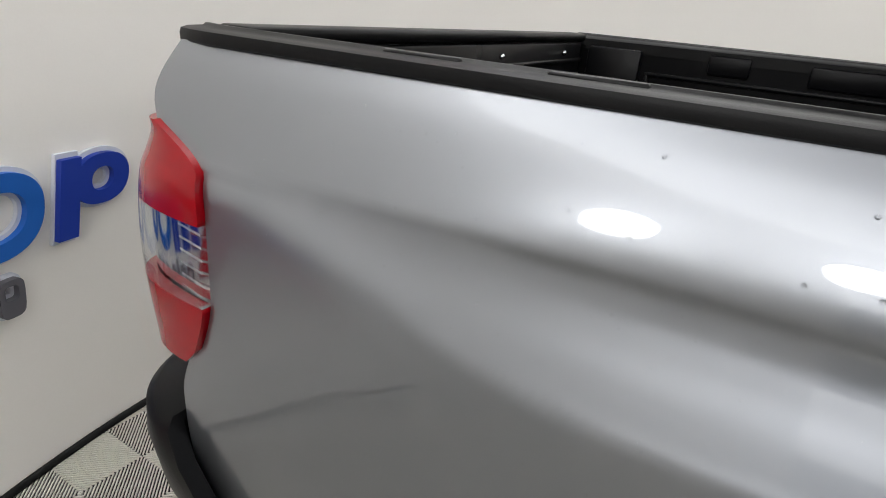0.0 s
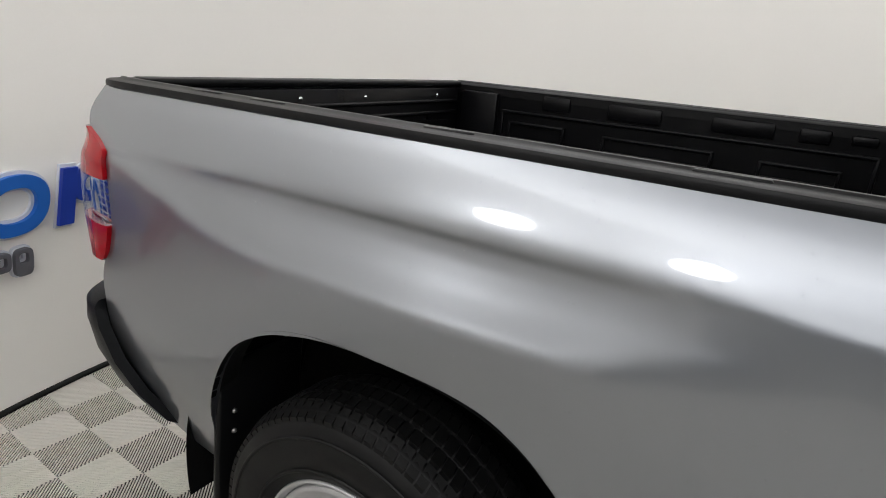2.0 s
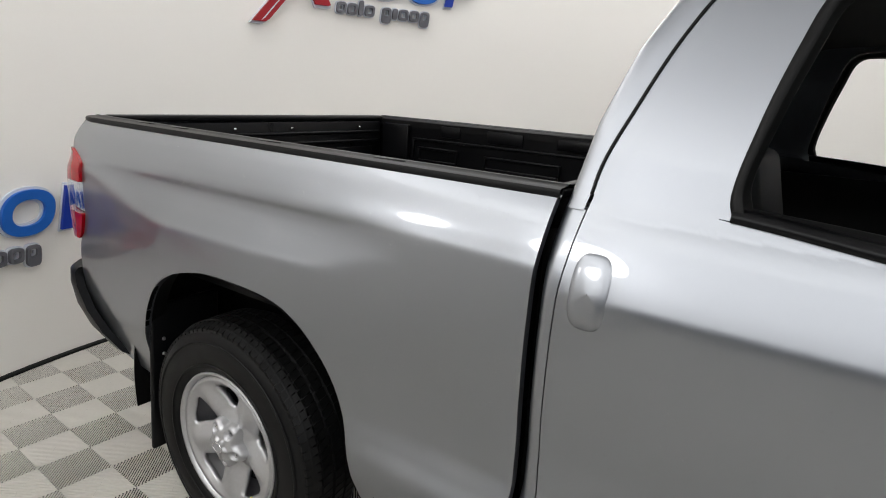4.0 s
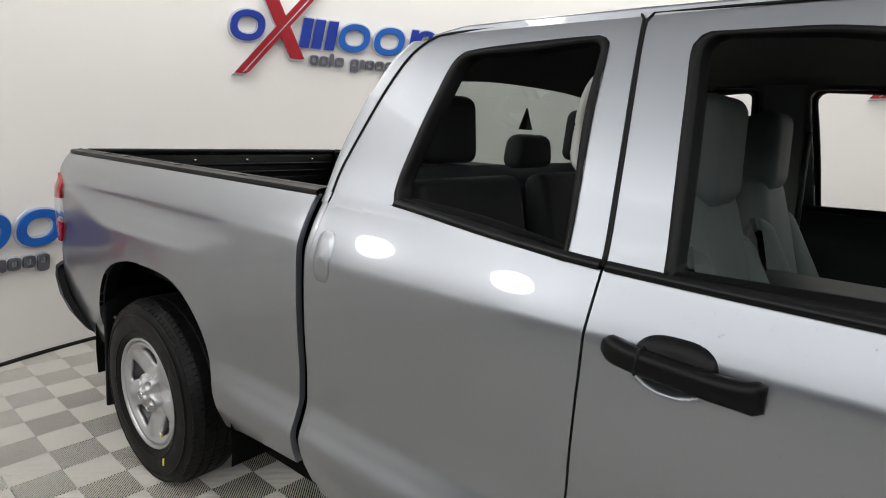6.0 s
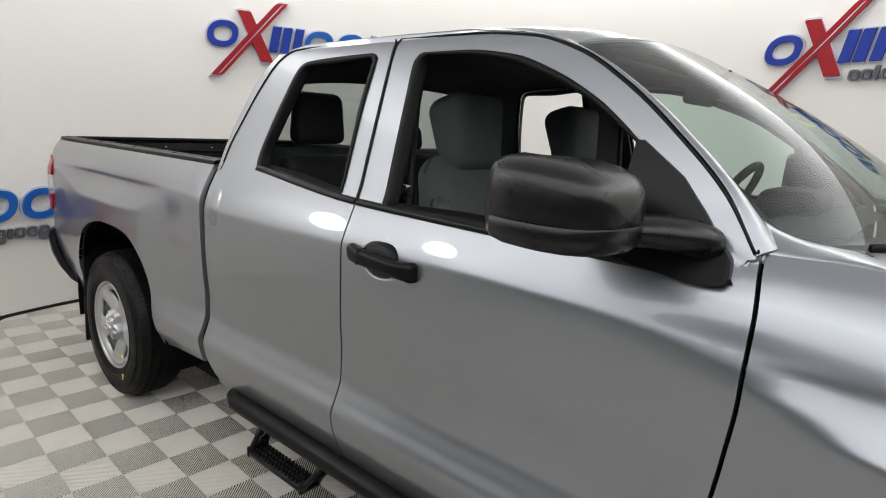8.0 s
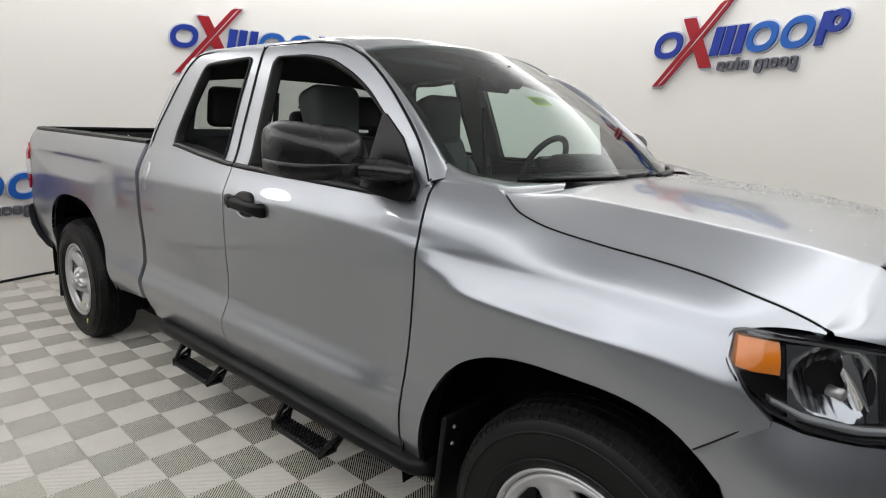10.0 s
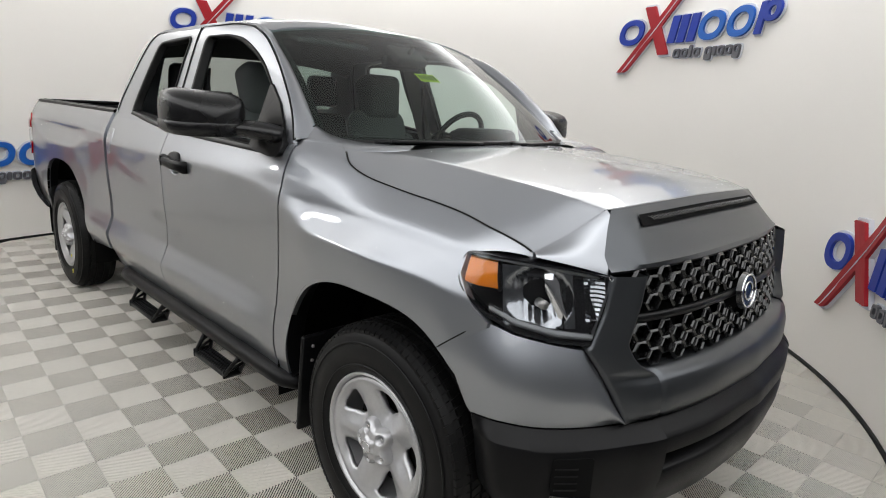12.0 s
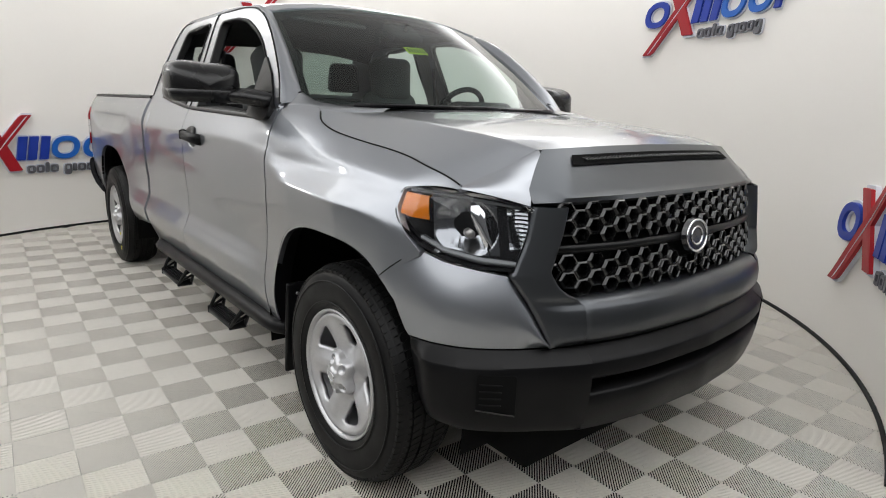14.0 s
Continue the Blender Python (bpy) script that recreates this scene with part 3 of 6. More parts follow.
def width(x, z):
    """Half the body's width at a place along it and a height."""
    x, z = np.broadcast_arrays(np.asarray(x, float), np.asarray(z, float))
    fx, fz = np.clip((x - GX[0]) / 0.02, 1, len(GX) - 3), np.clip((z - GZ[0]) / 0.005, 1, len(GZ) - 3)
    ix, iz = fx.astype(int), fz.astype(int)
    tx, tz = fx - ix, fz - iz
    spline = lambda t: ((1 - t) ** 3 / 6, (3 * t**3 - 6 * t**2 + 4) / 6, (-3 * t**3 + 3 * t**2 + 3 * t + 1) / 6, t**3 / 6)
    bx, bz = spline(tx), spline(tz)
    w = 0
    for i in range(4):
        for j in range(4):
            w = w + bx[i] * bz[j] * GW[ix + i - 1, iz + j - 1]
    cab = (x > 1.02) & (x < 3.092) & (z > 1.33)
    w = np.where(cab, GLASSHOUSE(z), w)
    for cx, cz, a, b, depth in DENTS:
        r = np.sqrt(((x - cx) / a) ** 2 + ((z - cz) / b) ** 2)
        q = np.clip(1.15 * (1 - r**2), 0, 1)
        w = w - depth * q * q * (3 - 2 * q)
    return w


def skin(x, z, side, off=0.0):
    x, z = np.broadcast_arrays(np.asarray(x, float), np.asarray(z, float))
    return np.stack([x, side * (width(x, z) + off), z], -1)


def panel(name, side, x_rear, x_front, z_low, z_high, nu, nv, parent, mat=None, label="", flange=0.022, us=None, off=0.0, roll=0.0):
    """A body panel on the skin: its rear and front edges as x(z), its lower and upper ones as z(x)."""
    u = np.linspace(0, 1, nu) if us is None else np.asarray(us)
    v = np.linspace(0, 1, nv)
    U, V = np.meshgrid(u, v, indexing="ij")
    X = x_rear(0.9 + 0 * U) * (1 - U) + x_front(0.9 + 0 * U) * U
    lo = z_low(x_rear(0.7 + 0 * U) * (1 - U) + x_front(0.7 + 0 * U) * U)
    for _ in range(4):
        Z = lo * (1 - V) + z_high(X) * V
        X = x_rear(Z) * (1 - U) + x_front(Z) * U
    P = skin(X, Z, side, off)
    if roll:
        P[..., 1] -= side * roll * np.clip(1 - U * 1.6, 0, 1) ** 2
        return sheet(name, P, mat or M_PAINT, parent, label, (0, -side * flange, 0), flip=side < 0)
    e = 0.003
    n = np.stack([-(width(X + e, Z) - width(X - e, Z)) / (2 * e), side + 0 * X, -(width(X, Z + e) - width(X, Z - e)) / (2 * e)], -1)
    n /= np.linalg.norm(n, axis=-1, keepdims=True)
    return sheet(name, P, mat or M_PAINT, parent, label, (0, -side * flange, 0), flip=side < 0, normals=n)


def const(v):
    return lambda a: v + 0 * np.asarray(a, float)


def arch(cx, half, zc, top, p=2.5):
    def f(x):
        r = np.clip(1 - np.abs((np.asarray(x, float) - cx) / half) ** p, 0, 1)
        return np.where(r > 0, zc + (top - zc) * r ** (1 / p), -1)
    return f


truck = thing("pickup_truck", "silver double-cab pickup truck parked on a ribbed tile floor", "truck")
truck.matrix_basis = pose(AXLE, 0, 0) @ pose(0, 0, 0, 0, 0, 0.5) @ pose(-AXLE, 0, 0)

BED_FRONT = hermite([0.36, 0.60, 0.86, 1.0, 1.2, 1.36], [1.015, 1.010, 1.006, 1.006, 1.010, 1.018])
DOOR_REAR = hermite([0.36, 0.52, 0.63, 0.70, 0.80, 0.91, 1.07, 1.20, 1.30, 1.42, 1.54, 1.66, 1.76, 1.84], [1.080, 1.075, 1.070, 1.067, 1.062, 1.060, 1.062, 1.068, 1.078, 1.10, 1.135, 1.185, 1.245, 1.32])
DOOR_MID = hermite([0.36, 0.60, 0.90, 1.15, 1.32, 1.5, 1.7, 1.84], [1.925, 1.922, 1.928, 1.938, 1.942, 1.925, 1.90, 1.885])
DOOR_FRONT = hermite([0.34, 0.50, 0.65, 0.95, 1.10, 1.22, 1.36], [3.035, 3.045, 3.06, 3.10, 3.113, 3.112, 3.09])
BED_TOP = hermite([-1.02, 1.04], [1.356, 1.352])
BELT = hermite([1.0, 1.34, 1.64, 1.94, 2.5, 3.06, 3.1], [1.385, 1.366, 1.335, 1.312, 1.300, 1.292, 1.292])
SEAM = hermite([3.05, 3.20, 3.30, 3.345, 3.42, 3.52, 3.65, 3.80, 3.95, 4.06, 4.15, 4.175], [1.345, 1.345, 1.338, 1.322, 1.283, 1.254, 1.234, 1.217, 1.195, 1.169, 1.138, 1.127])
REAR_ARCH = arch(0.05, 0.50, 0.36, 0.975, 2.8)
FRONT_ARCH = arch(3.64, 0.49, 0.36, 0.920, 2.8)
BED_LOW = hermite([-1.02, -0.8, -0.5, 0.5, 0.7, 1.02], [0.56, 0.50, 0.46, 0.44, 0.47, 0.50])


def spread(a, b, n, marks):
    """Even steps from 0 to 1 with extra ones crowded about the marks, given in metres between a and b."""
    base = list(np.linspace(0, 1, n))
    for m in marks:
        for d in (0, 0.0006, 0.0015, 0.003, 0.006, 0.010, 0.016, 0.024, 0.034, 0.048):
            for s in (-1, 1):
                t = (m + s * d - a) / (b - a)
                if 0 < t < 1:
                    base.append(t)
    return np.array(sorted(set(np.round(base, 6))))


def arch_lip(name, side, low, x0, x1, parent, depth=0.075):
    """The turned-in edge round a wheel opening."""
    t = np.linspace(-1, 1, 70)
    xs = (x0 + x1) / 2 + (x1 - x0) / 2 * np.sign(t) * (1 - (1 - abs(t)) ** 2.2)
    zs = np.maximum(low(xs), 0.42)
    P = np.stack([skin(xs, zs, side, 0.001), skin(xs, zs, side, -0.012), skin(xs, zs + 0.012, side, -depth)], 1)
    return sheet(name, P, M_SATIN, parent, "")


def body_side(side):
    low = lambda x: np.maximum(REAR_ARCH(x), BED_LOW(x))
    rear = hermite([0.45, 0.85, 0.93, 0.96, 1.05, 1.15, 1.21, 1.255, 1.30, 1.36], [-0.86, -0.86, -0.832, -0.80, -0.772, -0.772, -0.780, -0.900, -0.925, -0.912])
    us = spread(-0.86, 1.009, 130, (-0.45, 0.55))
    bed = panel("bed_side", side, rear, BED_FRONT, low, BED_TOP, 0, 120, truck, us=us)
    arch_lip("wheel_arch_lip", side, REAR_ARCH, -0.45, 0.55, bed)
    # front wing
    top = lambda x: np.where(np.asarray(x) < 4.010, SEAM(x), np.minimum(SEAM(x), np.interp(x, [4.010, 4.018, 4.07, 4.14], [1.21, 1.062, 0.985, 0.915])))
    lowf = lambda x: np.maximum(FRONT_ARCH(x), np.interp(x, [3.0, 3.2, 3.90, 3.985, 4.12], [0.38, 0.38, 0.5, 0.842, 0.938]))
    f_rear = lambda z: DOOR_FRONT(z) + 0.006
    f_front = hermite([0.36, 0.78, 0.93, 1.02, 1.3], [4.10, 4.105, 4.115, 4.118, 4.118])
    us = spread(3.07, 4.12, 110, (3.15, 4.13 - 0.01, 4.014))
    wing = panel("front_wing", side, f_rear, f_front, lowf, top, 0, 110, truck, us=us)
    arch_lip("wheel_arch_lip", side, FRONT_ARCH, 3.15, 3.985, wing)
    # strip of body above the headlight
    panel("wing_tip", side, const(4.002), const(4.172), hermite([3.96, 4.0, 4.1, 4.18], [1.10, 1.112, 1.128, 1.124]), SEAM, 24, 10, truck)
    # dark lining of the wheel houses; gap shade is boxed in black further down
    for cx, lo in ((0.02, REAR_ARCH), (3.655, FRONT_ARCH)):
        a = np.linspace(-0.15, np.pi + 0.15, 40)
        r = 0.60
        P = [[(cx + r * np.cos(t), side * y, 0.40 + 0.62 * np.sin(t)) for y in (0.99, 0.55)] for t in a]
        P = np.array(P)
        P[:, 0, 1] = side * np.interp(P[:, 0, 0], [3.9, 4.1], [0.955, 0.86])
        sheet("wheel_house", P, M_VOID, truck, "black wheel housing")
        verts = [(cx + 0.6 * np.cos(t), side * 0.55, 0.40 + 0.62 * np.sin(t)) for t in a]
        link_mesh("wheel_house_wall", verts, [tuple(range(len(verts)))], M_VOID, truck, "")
    # cab corner behind the rear door
    panel("cab_corner", side, lambda z: BED_FRONT(z) + 0.012, lambda z: DOOR_REAR(z) - 0.002, const(0.44), const(1.335), 8, 40, truck, off=-0.003, roll=0.032)
    # black boxes fill the bed-to-cab gap and stand in for its shade
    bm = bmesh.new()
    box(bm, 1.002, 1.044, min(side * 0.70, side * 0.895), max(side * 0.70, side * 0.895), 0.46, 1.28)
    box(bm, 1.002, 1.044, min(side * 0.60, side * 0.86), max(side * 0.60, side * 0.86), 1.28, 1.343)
    part("gap_shade_filler", bm, M_VOID, truck, "black filler standing in for the shaded space between bed and cab")
    # sill under the doors
    xs = np.linspace(1.05, 3.05, 30)
    sheet("sill", np.stack([skin(xs, 0.40 + 0 * xs, side, -0.012), skin(xs, 0.375 + 0 * xs, side, -0.03), skin(xs, 0.36 + 0 * xs, side, -0.12)], 1), M_PAINT, truck)
    return bed


def mirror_for(side, parent):
    """Large black door mirror on a forked arm."""
    s = side
    m = Matrix.Translation((2.835, s * 1.112, 1.424)) @ Euler((0, radians(2), radians(-s * -8))).to_matrix().to_4x4()
    bm = bmesh.new()
    n, k = 20, 28
    rows = []
    # from the glass face (rear) to the blunt nose (front)
    for i, (x, sy, sz, dz) in enumerate(((-0.118, 0.142, 0.078, 0.0), (-0.122, 0.148, 0.083, 0.0), (-0.105, 0.152, 0.087, 0.0), (-0.05, 0.150, 0.086, 0.0), (0.0, 0.140, 0.081, -0.002), (0.04, 0.122, 0.071, -0.005), (0.068, 0.092, 0.053, -0.009), (0.083, 0.045, 0.027, -0.013), (0.087, 0.002, 0.002, -0.015))):
        t = np.linspace(0, 2 * np.pi, k, endpoint=False)
        p = 4.2
        yy = np.sign(np.cos(t)) * abs(np.cos(t)) ** (2 / p) * sy
        zz = np.sign(np.sin(t)) * abs(np.sin(t)) ** (2 / p) * sz + dz
        zz = np.where((yy * s < 0) & (zz > 0), zz * 0.93, np.where(zz < 0, zz * 0.93, zz))
        rows.append([m @ Vector((x, a, b)) for a, b in zip(yy, zz)])
    mir = sheet("door_mirror", [[tuple(v) for v in r] for r in rows], M_MIRROR_CAP, parent, "large black plastic door mirror with drops on it", close_v=True)
    face = [m @ Vector((-0.114, a, b)) for a, b in ((-0.128, -0.077), (0.128, -0.077), (0.128, 0.077), (-0.128, 0.077))]
    link_mesh("mirror_glass", [tuple(v) for v in face], [(0, 1, 2, 3)], M_CHROME, mir, "", False)
    # lower band, a little proud of the cap, that runs on into the arm
    rows = []
    for x, sy in ((-0.116, 0.147), (-0.10, 0.1545), (-0.05, 0.153), (0.0, 0.144), (0.042, 0.125), (0.070, 0.094), (0.087, 0.045)):
        rows.append((x, sy))
    loop = [(x, y) for x, y in rows] + [(x, -y) for x, y in rows[::-1]]
    P = [[tuple(m @ Vector((x * k, y * k, z))) for z, k in ((-0.030, 0.985), (-0.034, 1.006), (-0.058, 1.002), (-0.070, 0.965), (-0.080, 0.86))] for x, y in loop]
    sheet("lower_band", P, M_MIRROR_CAP, mir, "", close_u=True)
    # the arm: a level bar from the band to the foot on the door
    P = path([(2.855, s * 1.02, 1.372), (2.90, s * 0.99, 1.372), (2.960, s * 0.945, 1.366), (2.990, s * 0.895, 1.352)], 10)
    tube("mirror_arm", P, [(0.058, 0.034)] * 4 + [(0.054, 0.036)] * 6, M_MIRROR_CAP, mir, "", 14)
    bm = bmesh.new()
    rod(bm, (2.943, s * 0.962, 1.371), (2.946, s * 0.960, 1.371), 0.034, 18)
    part("arm_seam", bm, M_SEAL, mir)
    return mir


def door(name, side, x_rear, x_front, window_out, frame_out, parent, handle):
    """A door: lower skin, window frame, seals, inner trim, handle."""
    d = panel(name, side, x_rear, x_front, const(0.405), lambda x: BELT(x) - 0.012 * np.clip((x - 1.29) / 0.03, 0, 1) + 0.062 * np.clip((x - 3.045) / 0.03, 0, 1), 130, 170, parent)
    wo, fo = np.array(window_out), np.array(frame_out)
    n = 90
    A, B = path(wo, n), path(fo, n)
    rows = []
    for t in np.linspace(0, 1, 6):
        q = A * (1 - t) + B * t
        rows.append(skin(q[:, 0], q[:, 1], side))
    sheet("window_frame", rows, M_PAINT, d, "silver window frame of the door", (0, -side * 0.03, 0))
    gap = skin(B[:, 0], B[:, 1], side, 0.0015)
    tube("frame_gap", gap, (0.0035, 0.0035), M_SEAL, d, "dark gap round the window frame", 6)
    # rubber seal round the opening, a flat band set in from the frame
    c = A.mean(0)
    loop = np.r_[A, straight([A[-1], A[0]], 50)[1:-1]]
    inward = loop + (c - loop) / np.linalg.norm(c - loop, axis=1, keepdims=True) * 0.020
    in2 = loop + (c - loop) / np.linalg.norm(c - loop, axis=1, keepdims=True) * 0.030
    P = np.stack([skin(loop[:, 0], loop[:, 1], side, 0.002), skin(loop[:, 0], loop[:, 1], side, 0.006), skin(inward[:, 0], inward[:, 1], side, 0.002), skin(inward[:, 0], inward[:, 1], side, -0.012), skin(in2[:, 0], in2[:, 1], side, -0.022), skin(in2[:, 0], in2[:, 1], side, -0.036)], 1)
    sheet("window_seal", P, M_SEAL, d, "black rubber window seal", close_u=True)
    # belt strip
    xs = np.linspace(float(x_rear(1.31)) + 0.004, float(x_front(1.31)) - 0.004, 40)
    if name == "rear_door":
        xs = np.linspace(1.336, float(x_front(1.31)) - 0.004, 40)
    if name == "front_door":
        xs = np.linspace(float(x_rear(1.31)) + 0.004, 3.04, 40)
    z = BELT(xs)
    P = np.stack([skin(xs, z - 0.013, side, 0.0), skin(xs, z - 0.010, side, 0.008), skin(xs, z + 0.006, side, 0.006), skin(xs, z + 0.012, side, -0.012), skin(xs, z + 0.002, side, -0.035)], 1)
    sheet("belt_strip", P, M_SATIN, d, "black rubber strip along the window sill")
    # inner trim
    X, Z = np.meshgrid(np.linspace(float(x_rear(0.9)) + 0.06, float(x_front(0.9)) - 0.06, 20), np.linspace(0.5, 1.30, 20), indexing="ij")
    P = skin(X, np.minimum(Z, BELT(X) - 0.014), side, 0)
    P[..., 1] -= side * 0.055
    sheet("door_trim", P, M_TRIM, d, "dark inner door trim", (0, side * 0.03, 0))
    return d, loop


def handle_front(side, d):
    """Black pull handle across a dished pocket."""
    xs = np.linspace(1.985, 2.27, 22)
    rows = []
    for x in xs:
        u = (x - 1.985) / 0.285
        zc = 1.170 - 0.020 * u
        h = 0.024 + 0.012 * (abs(u - 0.5) * 2) ** 6 * (1 if u > 0.5 else 0.55)
        h *= (1 - 0.5 * max(0, (0.06 - u) / 0.06)) * (1 - 0.35 * max(0, (u - 0.95) / 0.05))
        o = 0.028 * (1 - (2 * u - 1) ** 4) + 0.012
        base = float(raw_width(2.0, zc))
        t = np.linspace(0, 2 * np.pi, 14, endpoint=False)
        rows.append([(x, side * (base + o - 0.014 + 0.020 * np.sign(np.sin(a)) * abs(np.sin(a)) ** 0.7), zc + h * np.sign(np.cos(a)) * abs(np.cos(a)) ** 0.7) for a in t])
    h = sheet("door_handle", rows, M_BLACK, d, "black plastic pull handle", close_v=True)
    bm = bmesh.new()
    bm.from_mesh(h.data)
    bmesh.ops.holes_fill(bm, edges=[e for e in bm.edges if e.is_boundary])
    bm.to_mesh(h.data)
    bm.free()
    rows = []
    for k, o in ((1.0, -0.006), (1.0, 0.004), (0.96, 0.009), (0.85, 0.013), (0.6, 0.016), (0.05, 0.017)):
        t = np.linspace(-0.12, np.pi + 0.12, 26)
        zc = 1.160 + 0.054 * k * np.sign(np.sin(t)) * abs(np.sin(t)) ** 0.8
        rows.append(np.stack([2.118 + 0.076 * k * np.sign(np.cos(t)) * abs(np.cos(t)) ** 0.7, side * (raw_width(2.0, zc) + o), zc], -1))
    sheet("handle_cup", rows, M_BLACK, h, "")
    # lock cap seam
    bm = bmesh.new()
    box(bm, 2.062, 2.066, side * 0.955, side * 1.016, 1.143, 1.19)
    part("handle_seam", bm, M_SEAL, h)
    return h


def handle_rear(side, d):
    """Body-coloured upright paddle handle at the door's rear edge."""
    def pill(name, a, b, off, mat, parent, label=""):
        t = np.linspace(0, 2 * np.pi, 40, endpoint=False)
        cx, cz = np.sign(np.cos(t)) * abs(np.cos(t)) ** 0.6, np.sign(np.sin(t)) * abs(np.sin(t)) ** 0.6
        return sheet(name, [skin(1.128 + a * k * cx, 1.19 + b * k * cz, side, off + o) for k, o in ((1.0, -0.012), (1.0, 0.0), (0.97, 0.004), (0.88, 0.007), (0.6, 0.009), (0.02, 0.0095))], mat, parent, label, close_v=True)
    h = pill("door_handle", 0.040, 0.076, -0.0045, M_PAINT, d, "silver paddle handle")
    pill("handle_gap", 0.044, 0.080, -0.0085, M_SEAL, h)
    return h


FRONT_WIN = [(2.064, 1.302), (2.045, 1.45), (2.018, 1.66), (2.008, 1.745), (2.035, 1.776), (2.20, 1.776), (2.38, 1.757), (2.52, 1.712), (2.67, 1.638), (2.80, 1.546), (2.92, 1.462), (2.99, 1.384), (3.062, 1.286)]
FRONT_FRAME = [(1.945, 1.308), (1.931, 1.46), (1.910, 1.66), (1.897, 1.79), (1.896, 1.815), (1.912, 1.826), (2.20, 1.826), (2.42, 1.808), (2.58, 1.760), (2.73, 1.675), (2.88, 1.562), (3.01, 1.445), (3.085, 1.345)]
REAR_WIN = [(1.340, 1.356), (1.328, 1.395), (1.345, 1.52), (1.378, 1.66), (1.405, 1.738), (1.44, 1.762), (1.62, 1.776), (1.80, 1.782), (1.826, 1.765), (1.832, 1.62), (1.848, 1.45), (1.860, 1.304)]
REAR_FRAME = [(1.085, 1.366), (1.088, 1.40), (1.132, 1.54), (1.190, 1.68), (1.250, 1.77), (1.33, 1.812), (1.60, 1.824), (1.875, 1.827), (1.889, 1.815), (1.892, 1.79), (1.905, 1.66), (1.926, 1.46), (1.940, 1.310)]


def doors(side):
    f, loop = door("front_door", side, lambda z: DOOR_MID(z) + 0.003, lambda z: DOOR_FRONT(z) - 0.003, FRONT_WIN, FRONT_FRAME, truck, True)
    tagged(f, "silver front door with its window lowered")
    handle_front(side, f)
    # black sail plate that carries the mirror
    tri = straight([(2.795, 1.546), (2.79, 1.300), (3.045, 1.300), (3.052, 1.315), (3.036, 1.335), (2.988, 1.400), (2.918, 1.475), (2.795, 1.558)], 48)[:-1]
    verts = [tuple(v) for v in skin(tri[:, 0], tri[:, 1], side, 0.010)] + [tuple(v) for v in skin(tri[:, 0], tri[:, 1], side, -0.05)]
    n = len(tri)
    link_mesh("mirror_sail", verts, [tuple(range(n)), tuple(range(2 * n - 1, n - 1, -1))] + [(i, n + i, n + (i + 1) % n, (i + 1) % n) for i in range(n)], M_SATIN, f, "black triangular plate at the mirror", False)
    base = path([(2.975, 1.395), (3.02, 1.360), (3.050, 1.325), (3.056, 1.295), (3.040, 1.280), (3.00, 1.277), (2.92, 1.284), (2.84, 1.296), (2.86, 1.33), (2.90, 1.38), (2.975, 1.395)], 50)[:-1]
    verts = [tuple(v) for v in skin(base[:, 0], base[:, 1], side, 0.020)] + [tuple(v) for v in skin(base[:, 0], base[:, 1], side, -0.03)]
    n = len(base)
    link_mesh("mirror_foot", verts, [tuple(range(n)), tuple(range(2 * n - 1, n - 1, -1))] + [(i, n + i, n + (i + 1) % n, (i + 1) % n) for i in range(n)], M_BLACK, f, "", False)
    mirror_for(side, f)
    r, loop = door("rear_door", side, lambda z: DOOR_REAR(z) + 0.002, lambda z: DOOR_MID(z) - 0.003, REAR_WIN, REAR_FRAME, truck, False)
    tagged(r, "silver rear door with its window lowered")
    handle_rear(side, r)


for side in (-1, 1):
    body_side(side)
    doors(side)


# roof, pillars and glass
def roof_shell():
    xs = np.linspace(1.20, 2.52, 40)
    ys = np.linspace(-1, 1, 41)
    edge_y = hermite([1.20, 1.33, 1.9, 2.2, 2.4, 2.52], [0.742, 0.715, 0.708, 0.705, 0.70, 0.69])
    edge_z = hermite([1.20, 1.27, 1.33, 1.6, 1.9, 2.2, 2.42, 2.52], [1.72, 1.79, 1.818, 1.832, 1.834, 1.834, 1.815, 1.79])
    crown = hermite([1.20, 1.30, 1.6, 2.1, 2.4, 2.52], [0.055, 0.07, 0.075, 0.075, 0.068, 0.058])
    X, Y = np.meshgrid(xs, ys, indexing="ij")
    Z = edge_z(X) + crown(X) * (1 - abs(Y) ** 2.6) - 0.010 * (abs(Y) > 0.93) * (1 - abs((abs(Y) - 0.965) / 0.035))
    P = np.stack([X + 0.06 * (1 - Y**2) * (X > 2.3) * (X - 2.3) / 0.22, Y * edge_y(X), Z], -1)
    sheet("roof", P, M_PAINT, truck, "silver roof panel", (0, 0, -0.02))
    inner = P.copy()
    inner[..., 2] -= 0.045
    inner[..., 1] *= 0.97
    sheet("headliner", inner, M_HEAD, truck, "grey cabin headliner")


WS_N = 25


def windshield_point(s, y):
    """s: 0 at the foot, 1 at the roof; y: -1 to 1 across."""
    hw = 0.797 * (1 - s) + 0.672 * s
    xc = 3.40 * (1 - s) + 2.575 * s + 0.02 * np.sin(np.pi * s)
    xe = 3.115 * (1 - s) + 2.515 * s + 0.015 * np.sin(np.pi * s)
    zc = 1.345 * (1 - s) + 1.852 * s + 0.025 * np.sin(np.pi * s)
    ze = 1.345 * (1 - s) + 1.790 * s + 0.02 * np.sin(np.pi * s)
    k = 1 - abs(y) ** 2.2
    return np.stack([xe + (xc - xe) * k, y * hw, ze + (zc - ze) * k], -1)


